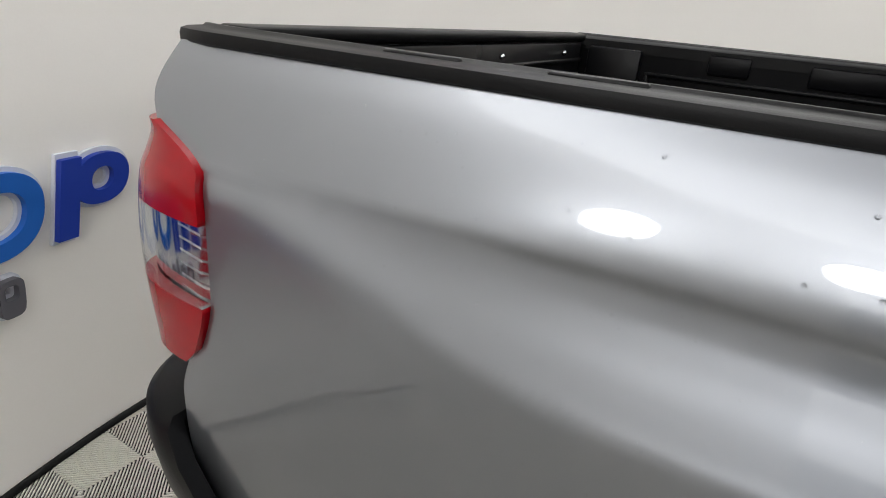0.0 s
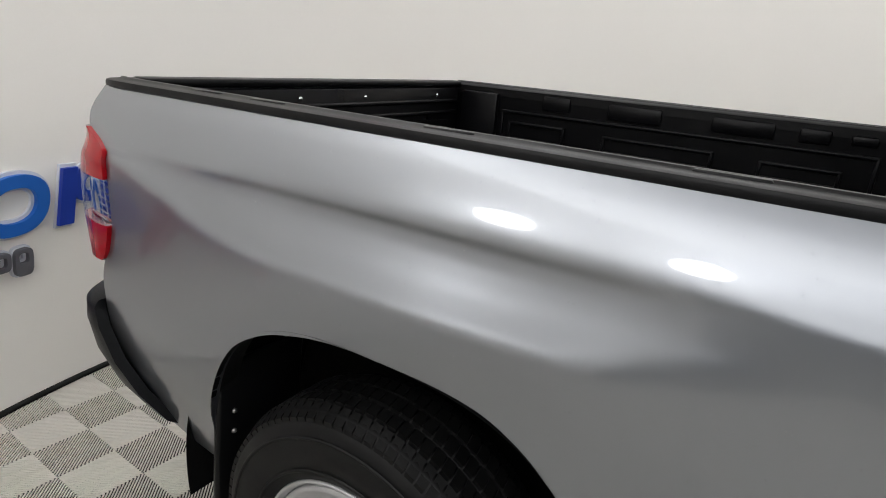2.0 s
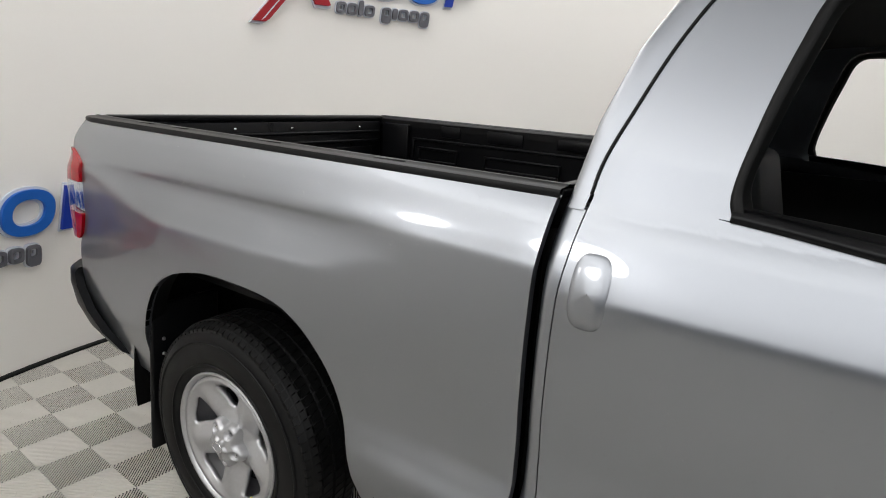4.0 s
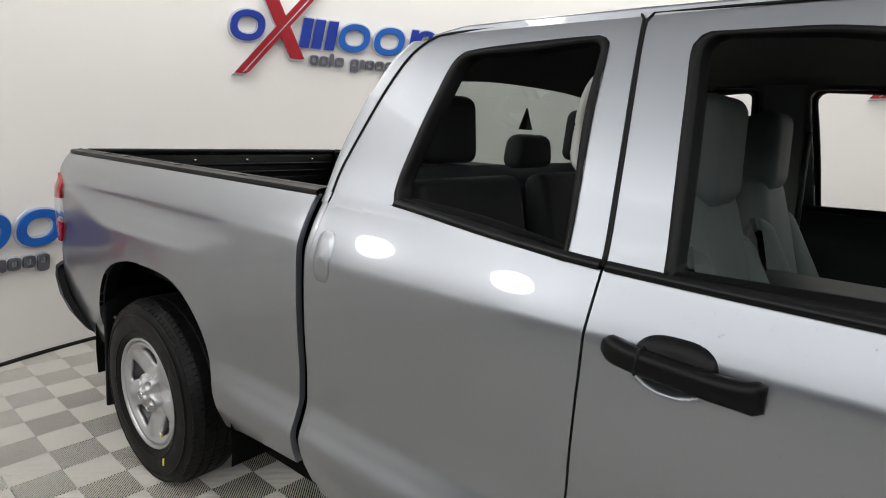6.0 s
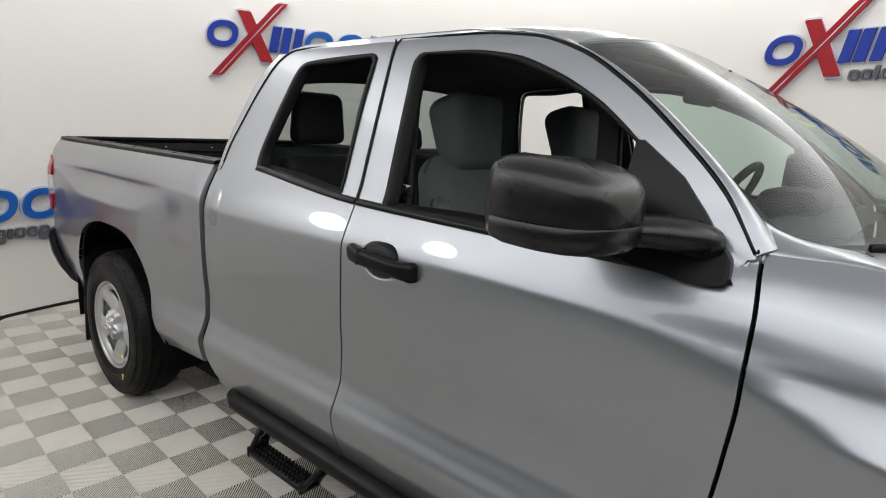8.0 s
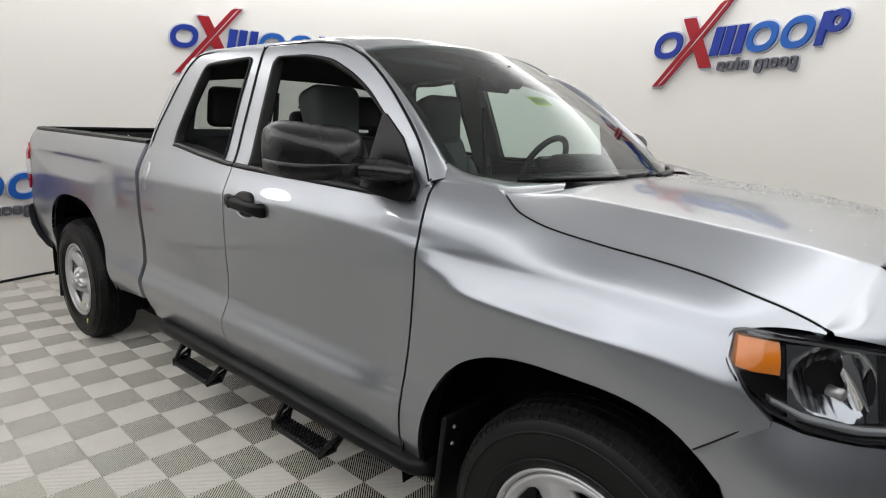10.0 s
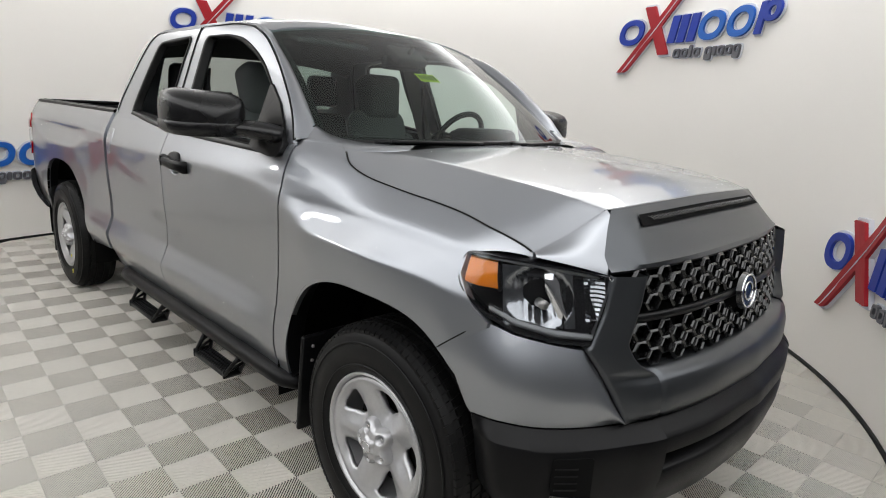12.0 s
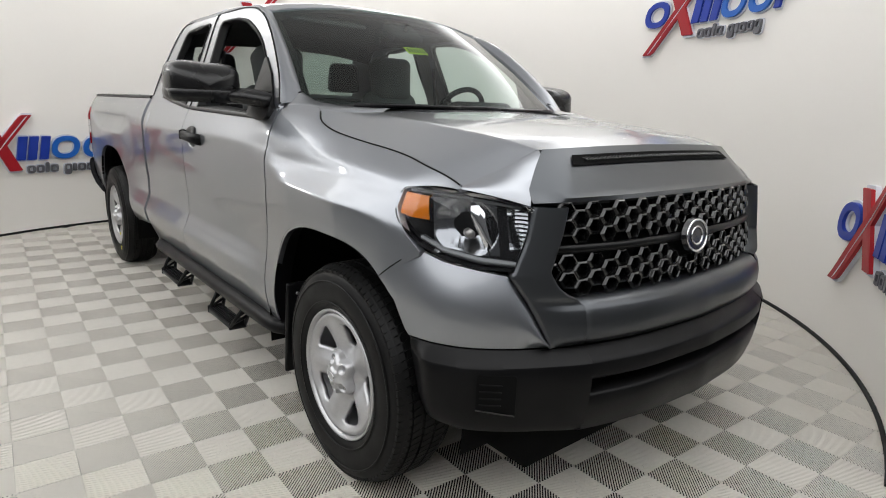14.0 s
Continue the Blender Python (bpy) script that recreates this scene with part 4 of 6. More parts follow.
def glazing():
    S, Y = np.meshgrid(np.linspace(0, 1, WS_N), np.linspace(-1, 1, 31), indexing="ij")
    g = sheet("windshield", windshield_point(S, Y), M_GLASS, truck, "clear windshield with a black edge")
    g.visible_shadow = False
    # black ceramic border
    for name, rows in (("windshield_border", [windshield_point(np.linspace(0, 1, WS_N), 0 * np.linspace(0, 1, WS_N) + k) for k in (-1.0, -0.965)]), ("windshield_border", [windshield_point(np.linspace(0, 1, WS_N), 0 * np.linspace(0, 1, WS_N) + k) for k in (0.965, 1.0)]), ("windshield_border", [windshield_point(0 * np.linspace(-1, 1, 31) + k, np.linspace(-1, 1, 31)) for k in (0.955, 1.0)]), ("windshield_border", [windshield_point(0 * np.linspace(-1, 1, 31) + k, np.linspace(-1, 1, 31)) for k in (0.0, 0.045)])):
        P = np.array(rows) + np.array((-0.004, 0, -0.004))
        sheet(name, P, M_SEAL, g)
    for side in (-1, 1):
        # windshield pillar between the door frame and the glass
        s = np.linspace(0, 1, 30)
        outer = path([(3.088, 1.342), (3.014, 1.449), (2.884, 1.567), (2.734, 1.681), (2.584, 1.766), (2.424, 1.814), (2.36, 1.822)], 30)
        inner = windshield_point(s, side + 0 * s)
        o = skin(outer[:, 0], outer[:, 1], side, 0.0)
        mid = (o + inner) / 2 + np.array((0.012, side * 0.012, 0.012))
        P = np.stack([o, o * 0.75 + mid * 0.25 + np.array((0.002, side * 0.004, 0.003)), mid, mid * 0.4 + inner * 0.6 + np.array((0.003, side * 0.002, 0.003)), inner], 1)
        sheet("windshield_pillar", P, M_PAINT, truck, "silver windshield pillar")
        # dark inside of the pillar
        Q = P.copy()
        Q[..., 1] -= side * 0.05
        Q[..., 0] -= 0.03
        Q[..., 2] -= 0.02
        sheet("pillar_trim", Q, M_TRIM, truck, "")
        # centre pillar inside
        X, Z = np.meshgrid(np.linspace(1.86, 2.0, 5), np.linspace(1.25, 1.80, 10), indexing="ij")
        sheet("centre_pillar_trim", skin(X, Z, side, -0.06), M_PILLAR, truck, "")
        # roof gutter edge between door frames and roof
        xs = np.linspace(1.30, 2.44, 40)
        a = skin(xs, np.interp(xs, [1.30, 1.4, 1.9, 2.2, 2.44], [1.803, 1.822, 1.830, 1.830, 1.806]), side, 0.0)
        b = a.copy()
        b[:, 1] = side * np.interp(xs, [1.30, 1.4, 2.2, 2.44], [0.715, 0.71, 0.700, 0.695])
        b[:, 2] += 0.008
        sheet("roof_edge", np.stack([a, (a + b) / 2 + np.array((0, side * 0.004, 0.005)), b], 1), M_PAINT, truck)
    # cab back: corner panels, lower wall, rear window
    zs = np.linspace(1.335, 1.80, 26)
    for side in (-1, 1):
        dr = skin(DOOR_REAR(zs) - 0.006, zs, side)
        xb = np.interp(zs, [1.335, 1.5, 1.65, 1.75, 1.80], [1.045, 1.06, 1.10, 1.155, 1.20])
        wb = np.interp(zs, [1.335, 1.5, 1.65, 1.75, 1.80], [0.84, 0.79, 0.735, 0.695, 0.66])
        back = np.stack([xb, side * wb, zs], -1)
        rows = []
        for t in np.linspace(0, 1, 9):
            bulge = np.sin(np.pi * t) * 0.030
            rows.append(dr * (1 - t) + back * t + np.array((-bulge * 0.75, side * bulge * 0.7, 0)))
        win_edge = back.copy()
        win_edge[:, 1] = side * np.interp(zs, [1.335, 1.8], [0.66, 0.60])
        win_edge[:, 0] -= 0.0
        rows.append(win_edge)
        sheet("cab_corner_panel", rows, M_PAINT, truck, "silver cab corner beside the rear window")
    Y, Z = np.meshgrid(np.linspace(-0.66, 0.66, 20), zs, indexing="ij")
    hw = np.interp(Z, [1.335, 1.8], [0.66, 0.60])
    XB = np.interp(Z, [1.335, 1.5, 1.65, 1.75, 1.80], [1.045, 1.06, 1.10, 1.155, 1.20])
    P = np.stack([XB, Y / 0.66 * hw, Z], -1)
    lo, hi = 5, 22
    g = sheet("rear_window", P[:, lo:hi + 1], M_TINT, truck, "tinted rear window of the cab")
    g.visible_shadow = False
    sheet("cab_back", P[:, :lo + 1], M_PAINT, truck)
    sheet("cab_back", P[:, hi:], M_PAINT, truck)
    bm = bmesh.new()
    box(bm, 1.045, 1.07, -0.86, 0.86, 0.45, 1.34, 0.004)
    part("cab_back_wall", bm, M_PAINT, truck)
    # small dark triangular hanger on the rear glass
    bm = bmesh.new()
    bmesh.ops.create_cone(bm, cap_ends=True, segments=3, radius1=0.055, radius2=0.055, depth=0.006, matrix=Matrix.Translation((1.16, 0.02, 1.60)) @ Euler((radians(90), 0, 0)).to_matrix().to_4x4() @ Euler((0, radians(90), 0)).to_matrix().to_4x4())
    part("hanger", bm, M_SEAL, g, "small dark triangular hanger")


roof_shell()
glazing()


# bed: floor, inner walls, caps, tailgate
def bed_inside():
    bm = bmesh.new()
    box(bm, -0.89, 0.97, -0.79, 0.79, 0.84, 0.865)
    for i in range(14):
        y = -0.72 + i * 0.11
        box(bm, -0.885, 0.96, y - 0.03, y + 0.03, 0.866, 0.878, 0.004, 1)
    part("bed_floor", bm, M_LINER, truck, "black ribbed bed floor")
    for s in (-1, 1):
        bm = bmesh.new()
        box(bm, -0.92, 0.99, min(s * 0.80, s * 0.825), max(s * 0.80, s * 0.825), 0.85, 1.352)
        # pressed fields and ribs of the liner
        for x0, x1, z0, z1 in ((-0.65, 0.82, 1.11, 1.27), (-0.61, -0.33, 1.136, 1.222), (-0.16, 0.29, 1.136, 1.212), (0.45, 0.72, 1.136, 1.205), (-0.61, 0.78, 0.90, 1.08)):
            for a0, a1, b0, b1 in ((x0, x1, z0, z0 + 0.014), (x0, x1, z1 - 0.014, z1), (x0, x0 + 0.014, z0, z1), (x1 - 0.014, x1, z0, z1)):
                box(bm, a0, a1, min(s * 0.786, s * 0.80), max(s * 0.786, s * 0.80), b0, b1, 0.005, 2)
        for x0, x1, z0, z1, d in ((-0.86, -0.67, 1.02, 1.338, 0.030), (-0.45, -0.32, 1.285, 1.348, 0.012), (-0.15, 0.07, 1.280, 1.346, 0.012), (0.26, 0.48, 1.285, 1.344, 0.012), (0.56, 0.66, 1.29, 1.340, 0.012), (0.72, 0.80, 1.30, 1.334, 0.012), (0.86, 0.97, 1.02, 1.33, 0.030)):
            box(bm, x0, x1, min(s * (0.80 - d), s * 0.80), max(s * (0.80 - d), s * 0.80), z0, z1, 0.008, 2)
        w = part("bed_wall", bm, M_LINER, truck, "black bed liner wall with pressed fields")
        smooth_angle(w, 30)
        # wheel box inside the bed
        part("wheel_box", rbox((1.05, 0.26, 0.26), 0.05, Matrix.Translation((0, s * 0.70, 0.97)), 3), M_LINER, truck)
        # rail cap with a stepped top
        xs = np.linspace(-0.925, 1.022, 60)
        z = BED_TOP(xs)
        wo = np.array([float(width(min(max(x, -0.90), 1.0), 1.352)) for x in xs])
        wo = wo - 0.02 * np.clip((-0.86 - xs) / 0.08, 0, 1) ** 2
        prof = [(0.000, -0.004), (0.003, -0.001), (0.0035, 0.008), (0.001, 0.014), (-0.010, 0.017), (-0.036, 0.018), (-0.040, 0.021), (-0.048, 0.021), (-0.052, 0.018), (-0.074, 0.018), (-0.078, 0.014), (-0.088, 0.012), (-0.098, 0.004), (-0.100, -0.030)]
        P = [[(x, s * (w0 + o), zz + dz) for o, dz in prof] for x, w0, zz in zip(xs, wo, z)]
        cap = sheet("bed_rail_cap", P, M_BLACK, truck, "black plastic rail cap along the bed")
        bm = bmesh.new()
        bm.from_mesh(cap.data)
        bmesh.ops.holes_fill(bm, edges=[e for e in bm.edges if e.is_boundary], sides=0)
        bm.to_mesh(cap.data)
        bm.free()
        smooth_angle(cap, 40)
        for x in (-0.55, -0.35, 0.10, 0.55):
            bm = bmesh.new()
            box(bm, x - 0.05, x + 0.05, min(s * 0.852, s * 0.866), max(s * 0.852, s * 0.866), float(BED_TOP(x)) + 0.014, float(BED_TOP(x)) + 0.021, 0.002, 1)
            part("pocket_cover", bm, M_SATIN, cap)
    bm = bmesh.new()
    box(bm, 0.975, 1.0, -0.84, 0.84, 0.85, 1.35)
    for y in (-0.5, -0.17, 0.17, 0.5):
        box(bm, 0.965, 0.976, y - 0.12, y + 0.12, 1.0, 1.25, 0.004, 1)
    part("bed_front_wall", bm, M_LINER, truck, "black front wall of the bed")
    bm = bmesh.new()
    box(bm, 0.972, 1.016, -0.86, 0.86, 1.343, 1.364, 0.006, 2)
    part("bed_front_cap", bm, M_BLACK, truck, "black cap on the front wall of the bed")


def tailgate():
    bm = bmesh.new()
    box(bm, -0.945, -0.905, -0.80, 0.80, 0.82, 1.352, 0.012)
    t = part("tailgate", bm, M_PAINT, truck, "closed tailgate with a black inner liner and cap")
    bm = bmesh.new()
    box(bm, -0.904, -0.89, -0.785, 0.785, 0.87, 1.345, 0.006)
    liner = part("tailgate_liner", bm, M_LINER, t)
    for z in (1.285, 1.235):
        bm = bmesh.new()
        box(bm, -0.89, -0.876, -0.76, 0.76, z - 0.008, z + 0.008, 0.005, 2)
        part("liner_rib", bm, M_LINER, liner)
    bm = bmesh.new()
    box(bm, -0.89, -0.882, -0.70, 0.70, 0.95, 1.20, 0.003)
    part("liner_field", bm, M_LINER, liner)
    bm = bmesh.new()
    box(bm, -0.952, -0.882, -0.800, 0.800, 1.350, 1.375, 0.009, 3)
    part("tailgate_cap", bm, M_BLACK, t)
    for y in (-0.27, 0.07, 0.57, -0.6):
        bm = bmesh.new()
        bmesh.ops.create_icosphere(bm, subdivisions=2, radius=0.009, matrix=Matrix.Translation((-0.886, y + 0.02, 1.312)))
        part("bolt", bm, M_CHROME, t)


def tail_light(s):
    """Wraps round the rear corner: red, clear, red, with ribs behind the clear lens."""
    front = hermite([0.925, 0.96, 1.05, 1.15, 1.21, 1.262], [-0.832, -0.802, -0.776, -0.775, -0.783, -0.905])
    lt = thing("tail_light", "", "")
    lt.parent = truck
    tagged(lt, "tail light with red upper and lower lenses and a clear band")
    def shell(name, z0, z1, mat, off, label="", inset=0.0):
        rows = []
        for z in np.linspace(z0, z1, 16):
            xf = float(front(z)) - inset
            wf = float(width(xf, z))
            xr = -0.985 + 0.05 * abs((z - 1.08) / 0.18) ** 2
            row = []
            for t in np.linspace(0, 1, 20):
                a = t * np.pi / 2
                x = xf + (xr - xf) * np.sin(a)
                w = wf + off - (wf - 0.80) * (1 - np.cos(a) ** 0.42) * 0.9
                row.append((x, s * w, z))
            rows.append(row)
        return sheet(name, rows, mat, lt, label, (0, -s * 0.02, 0))
    shell("upper_lens", 1.148, 1.258, M_REDLENS, 0.010, "red upper lens")
    shell("middle_lens", 1.032, 1.146, M_CLEARLENS, 0.010, "clear middle lens").visible_shadow = False
    shell("reflector", 1.034, 1.144, M_CHROME, -0.012, "bright ribbed reflector", 0.004)
    shell("lower_lens", 0.930, 1.030, M_REDLENS, 0.010, "red lower lens")
    for i in range(6):
        z = 1.045 + i * 0.018
        rows = [[(float(front(z)) - 0.004 - 0.055 * t, s * (float(width(-0.78, z)) + 0.004 - 0.010 * t), z + d) for d in (-0.0018, 0.0018)] for t in np.linspace(0, 1, 5)]
        sheet("rib", rows, M_WHITELENS, lt)
    shell("housing", 0.925, 1.262, M_WHITELENS, -0.022, "white lamp housing", -0.004)


def rear_bumper():
    """Black wraparound corner pieces and a centre bar."""
    for s in (-1, 1):
        rows = []
        for z, o, xr in ((0.47, -0.03, -0.96), (0.51, 0.016, -1.03), (0.58, 0.034, -1.07), (0.66, 0.038, -1.085), (0.74, 0.034, -1.085), (0.785, 0.022, -1.075), (0.798, 0.004, -1.06), (0.80, -0.14, -0.99)):
            row = []
            xf = -0.63 - 0.26 * max(0, (z - 0.49) / 0.31) ** 0.9
            wf = float(width(xf, max(z, 0.45)))
            for t in np.linspace(0, 1, 18):
                a = t * np.pi / 2
                row.append((xf + (xr - xf) * np.sin(a), s * (wf + o + 0.004 - 0.30 * (1 - np.cos(a) ** 0.8)), z))
            rows.append(row)
        c = sheet("rear_bumper_corner", rows, M_BLACK, truck, "black plastic corner of the rear bumper", (0, -s * 0.03, 0))
        for k in range(5):
            y = 0.72 + k * 0.035
            bm = bmesh.new()
            box(bm, -1.01 + 0.015 * k, -0.90, s * y - 0.008, s * y + 0.008, 0.797, 0.808, 0.003, 1)
            part("step_rib", bm, M_SATIN, c)
    part("rear_bumper_bar", rbox((0.16, 1.36, 0.25), 0.03, Matrix.Translation((-0.985, 0, 0.65)), 3), M_BLACK, truck, "black rear bumper bar")


bed_inside()
tailgate()
for side in (-1, 1):
    tail_light(side)
rear_bumper()


# ---- nose ----
NOSE_U = [(4.44, 0.0), (4.425, 0.3), (4.378, 0.56), (4.335, 0.66), (4.26, 0.77), (4.165, 0.855), (4.03, 0.925), (3.88, 0.957)]
NOSE_L = [(4.52, 0.0), (4.50, 0.3), (4.445, 0.56), (4.40, 0.66), (4.34, 0.77), (4.245, 0.88), (4.09, 0.956), (3.94, 1.005)]
K8 = np.arange(8)
NU = [hermite(K8, [p[i] for p in NOSE_U]) for i in (0, 1)]
NL = [hermite(K8, [p[i] for p in NOSE_L]) for i in (0, 1)]


def nose(s, z, side, out=0.0):
    """A place on the front face; s: 0 at the middle, 7 at the wheel arch."""
    s, z = np.broadcast_arrays(np.asarray(s, float), np.asarray(z, float))
    t = np.clip((1.10 - z) / 0.43, -0.2, 1.15)
    x, y = NU[0](s) * (1 - t) + NL[0](s) * t, NU[1](s) * (1 - t) + NL[1](s) * t
    e = 0.02
    dx = (NU[0](s + e) - NU[0](s - e)) * (1 - t) + (NL[0](s + e) - NL[0](s - e)) * t
    dy = (NU[1](s + e) - NU[1](s - e)) * (1 - t) + (NL[1](s + e) - NL[1](s - e)) * t
    n = np.hypot(dx, dy)
    k = np.clip((s - 5.4) / 0.7, 0, 1)
    k = k * k * (3 - 2 * k)
    y = y * (1 - k) + width(x, z) * k
    out = np.where(np.asarray(out) > 0, out * (1 - 0.9 * k), out)
    return np.stack([x + out * dy / n, side * (y - out * dx / n), z], -1)


def nose_patch(name, side, rows, mat, parent, label="", out=0.0, nv=14, flange=(-0.02, 0, 0), bulge=0.0):
    """rows: (s, z low, z high) along the patch."""
    r = np.array(rows, float)
    k = np.linspace(0, len(r) - 1, 40)
    s, lo, hi = (np.interp(k, np.arange(len(r)), r[:, i]) for i in range(3))
    V = np.linspace(0, 1, nv)[None]
    Z = lo[:, None] * (1 - V) + hi[:, None] * V
    inward = (flange[0] * 0.6, side * flange[0] * 0.8, 0)
    return sheet(name, nose(s[:, None] + 0 * V, Z, side, out + bulge * np.sin(np.pi * V) + 0 * Z), mat, parent, label, inward)


def front_end():
    bumper = thing("front_bumper", "", "")
    bumper.parent = truck
    tagged(bumper, "black plastic front bumper with silver corner covers")
    grille = thing("grille", "", "")
    grille.parent = truck
    tagged(grille, "black honeycomb grille in a charcoal surround")
    for s in (-1, 1):
        # silver cover under the headlight
        nose_patch("bumper_cover", s, [(3.05, 0.674, 0.69), (3.25, 0.674, 0.735), (3.5, 0.674, 0.80), (3.75, 0.674, 0.855), (3.9, 0.674, 0.884), (4.45, 0.674, 0.896), (5.25, 0.674, 0.915), (5.65, 0.674, 0.938), (5.80, 0.674, 0.925), (6.0, 0.674, 0.902), (6.06, 0.69, 0.896), (6.2, 0.778, 0.880), (6.4, 0.818, 0.858), (6.54, 0.838, 0.844)], M_PAINT, bumper, "silver painted bumper corner", 0.004, 24, bulge=0.018)
        line = [nose(a, z, s, 0.003) for a, z in ((6.54, 0.843), (6.4, 0.859), (6.2, 0.881), (6.0, 0.903), (5.8, 0.926), (5.66, 0.940))]
        tube("cover_gap", path(line, 14), (0.0022, 0.0022), M_SEAL, bumper, "dark gap above the bumper cover", 6)
        # charcoal surround between the headlight and the grille
        zz = np.linspace(0.674, 1.086, 44)
        s_in = np.interp(zz, [0.674, 0.80, 0.815, 0.83, 0.86, 0.90, 1.01, 1.086], [2.0, 2.0, 2.1, 2.4, 2.72, 2.92, 2.5, 2.3])
        s_out = np.interp(zz, [0.674, 0.69, 0.80, 0.884, 0.900, 0.99, 1.086], [3.03, 3.06, 3.47, 3.86, 3.75, 3.44, 3.24])
        o_in = np.interp(zz, [0.674, 0.680, 0.70, 0.745, 0.785, 0.806, 0.815, 0.83], [0.0, 0.012, 0.026, 0.032, 0.028, 0.014, 0.022, 0.026])
        cols = [nose(s_in, zz, s, np.where(zz < 0.812, o_in - 0.001, -0.05)), nose(s_in + 0.012, zz, s, o_in - 0.001)]
        for t in np.linspace(0.08, 1, 10):
            cols.append(nose(s_in + (s_out - s_in) * t, zz, s, o_in + (0.016 - o_in) * t**2))
        cols.append(nose(s_out, zz, s, -0.03))
        sheet("surround_side", np.stack(cols, 1), M_DARKGREY, grille, "charcoal surround beside the grille")
        # black bumper
        rows = []
        prof = [(0.40, -0.05), (0.415, 0.0), (0.445, 0.020), (0.50, 0.034), (0.56, 0.041), (0.626, 0.046), (0.632, 0.044), (0.645, 0.028), (0.660, 0.010), (0.668, 0.002), (0.672, -0.03)]
        ss = np.linspace(1.95, 5.98, 60)
        for z, o in prof:
            lift = np.interp(ss, [1.95, 5.0, 5.98], [-0.02, 0.0, 0.03]) * (z < 0.5)
            rows.append(nose(ss, z + lift, s, o))
        b = sheet("bumper_side", rows, M_BLACK, bumper, "black textured bumper end", (-0.05, -s * 0.05, 0))
        smooth_angle(b, 28)
        # fog lamp pocket: a flat black patch for its shaded recess, with louvres and a thin lower lip
        s0, s1, z0, z1 = 3.92, 4.66, 0.490, 0.612
        f = nose_patch("fog_pocket_shade", s, [(s0, z0 + 0.002, z1 - 0.006), (s0 + 0.04, z0, z1), (s1 - 0.04, z0 + 0.016, z1), (s1, z0 + 0.02, z1 - 0.006)], M_VOID, b, "flat black patch drawn as the shade of the fog lamp pocket", 0.0475, 6)
        for k in range(4):
            z = z0 + 0.028 + k * 0.021
            nose_patch("louvre", s, [(s0 + 0.30, z, z + 0.004), (s1 - 0.05, z + 0.002, z + 0.006)], M_SATIN, f, "", 0.0500, 3)
        nose_patch("pocket_lip", s, [(s0 + 0.02, z0 - 0.004, z0 + 0.001), (s1, z0 + 0.014, z0 + 0.019)], M_GLOSSB, f, "", 0.0525, 3)
    # middle of the bumper, across
    ss = np.linspace(-1.98, 1.98, 50)
    def across(q, z, o):
        p = nose(abs(q), z + 0 * q, 1, o)
        p[:, 1] *= np.sign(q) + (q == 0)
        return p
    upper = [(0.575, -0.06), (0.575, 0.028), (0.583, 0.038), (0.626, 0.042), (0.632, 0.040), (0.645, 0.026), (0.660, 0.010), (0.670, 0.0), (0.672, -0.03)]
    smooth_angle(sheet("bumper_upper", [across(ss, z, o) for z, o in upper], M_BLACK, bumper, "black upper bar of the bumper"), 28)
    lower = [(0.375, -0.10), (0.38, -0.02), (0.40, 0.012), (0.47, 0.030), (0.515, 0.034), (0.528, 0.026), (0.532, -0.06)]
    sheet("bumper_lower", [across(ss, z, o) for z, o in lower], M_BLACK, bumper, "black lower lip of the bumper")
    # black sheet put in for the shade inside the slot
    sheet("bumper_slot_shade", [across(ss, z, -0.035) for z in (0.52, 0.58)], M_VOID, bumper)
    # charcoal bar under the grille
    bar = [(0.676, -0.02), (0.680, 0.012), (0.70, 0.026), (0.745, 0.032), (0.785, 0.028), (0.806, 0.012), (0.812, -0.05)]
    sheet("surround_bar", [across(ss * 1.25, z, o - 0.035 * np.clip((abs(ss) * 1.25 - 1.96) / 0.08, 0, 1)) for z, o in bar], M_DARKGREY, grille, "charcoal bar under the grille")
    # black backing sheet for the shaded depth behind the grille, and honeycomb
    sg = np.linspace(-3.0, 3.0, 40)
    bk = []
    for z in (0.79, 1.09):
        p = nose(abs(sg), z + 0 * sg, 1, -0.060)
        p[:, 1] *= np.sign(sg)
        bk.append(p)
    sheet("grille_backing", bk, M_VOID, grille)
    R = 0.030
    ring = []
    for k in range(6):
        a0, a1 = radians(60 * k), radians(60 * k + 60)
        for r, d in ((R * 1.0, 0.012), (R * 0.80, 0.016), (R * 0.735, 0.019), (R * 0.66, 0.013), (R * 0.60, -0.020)):
            ring.append((d, r * math.cos(a0) * 1.16, r * math.sin(a0)))
    faces = []
    for k in range(6):
        n = (k + 1) % 6
        for i in range(4):
            faces.append((5 * k + i, 5 * n + i, 5 * n + i + 1, 5 * k + i + 1))
    me = bpy.data.meshes.new("grille_cell")
    me.from_pydata(ring, [], faces)
    me.materials.append(M_GRILLE)
    dy, dz = R * 1.16 * 1.5, R * math.sqrt(3)
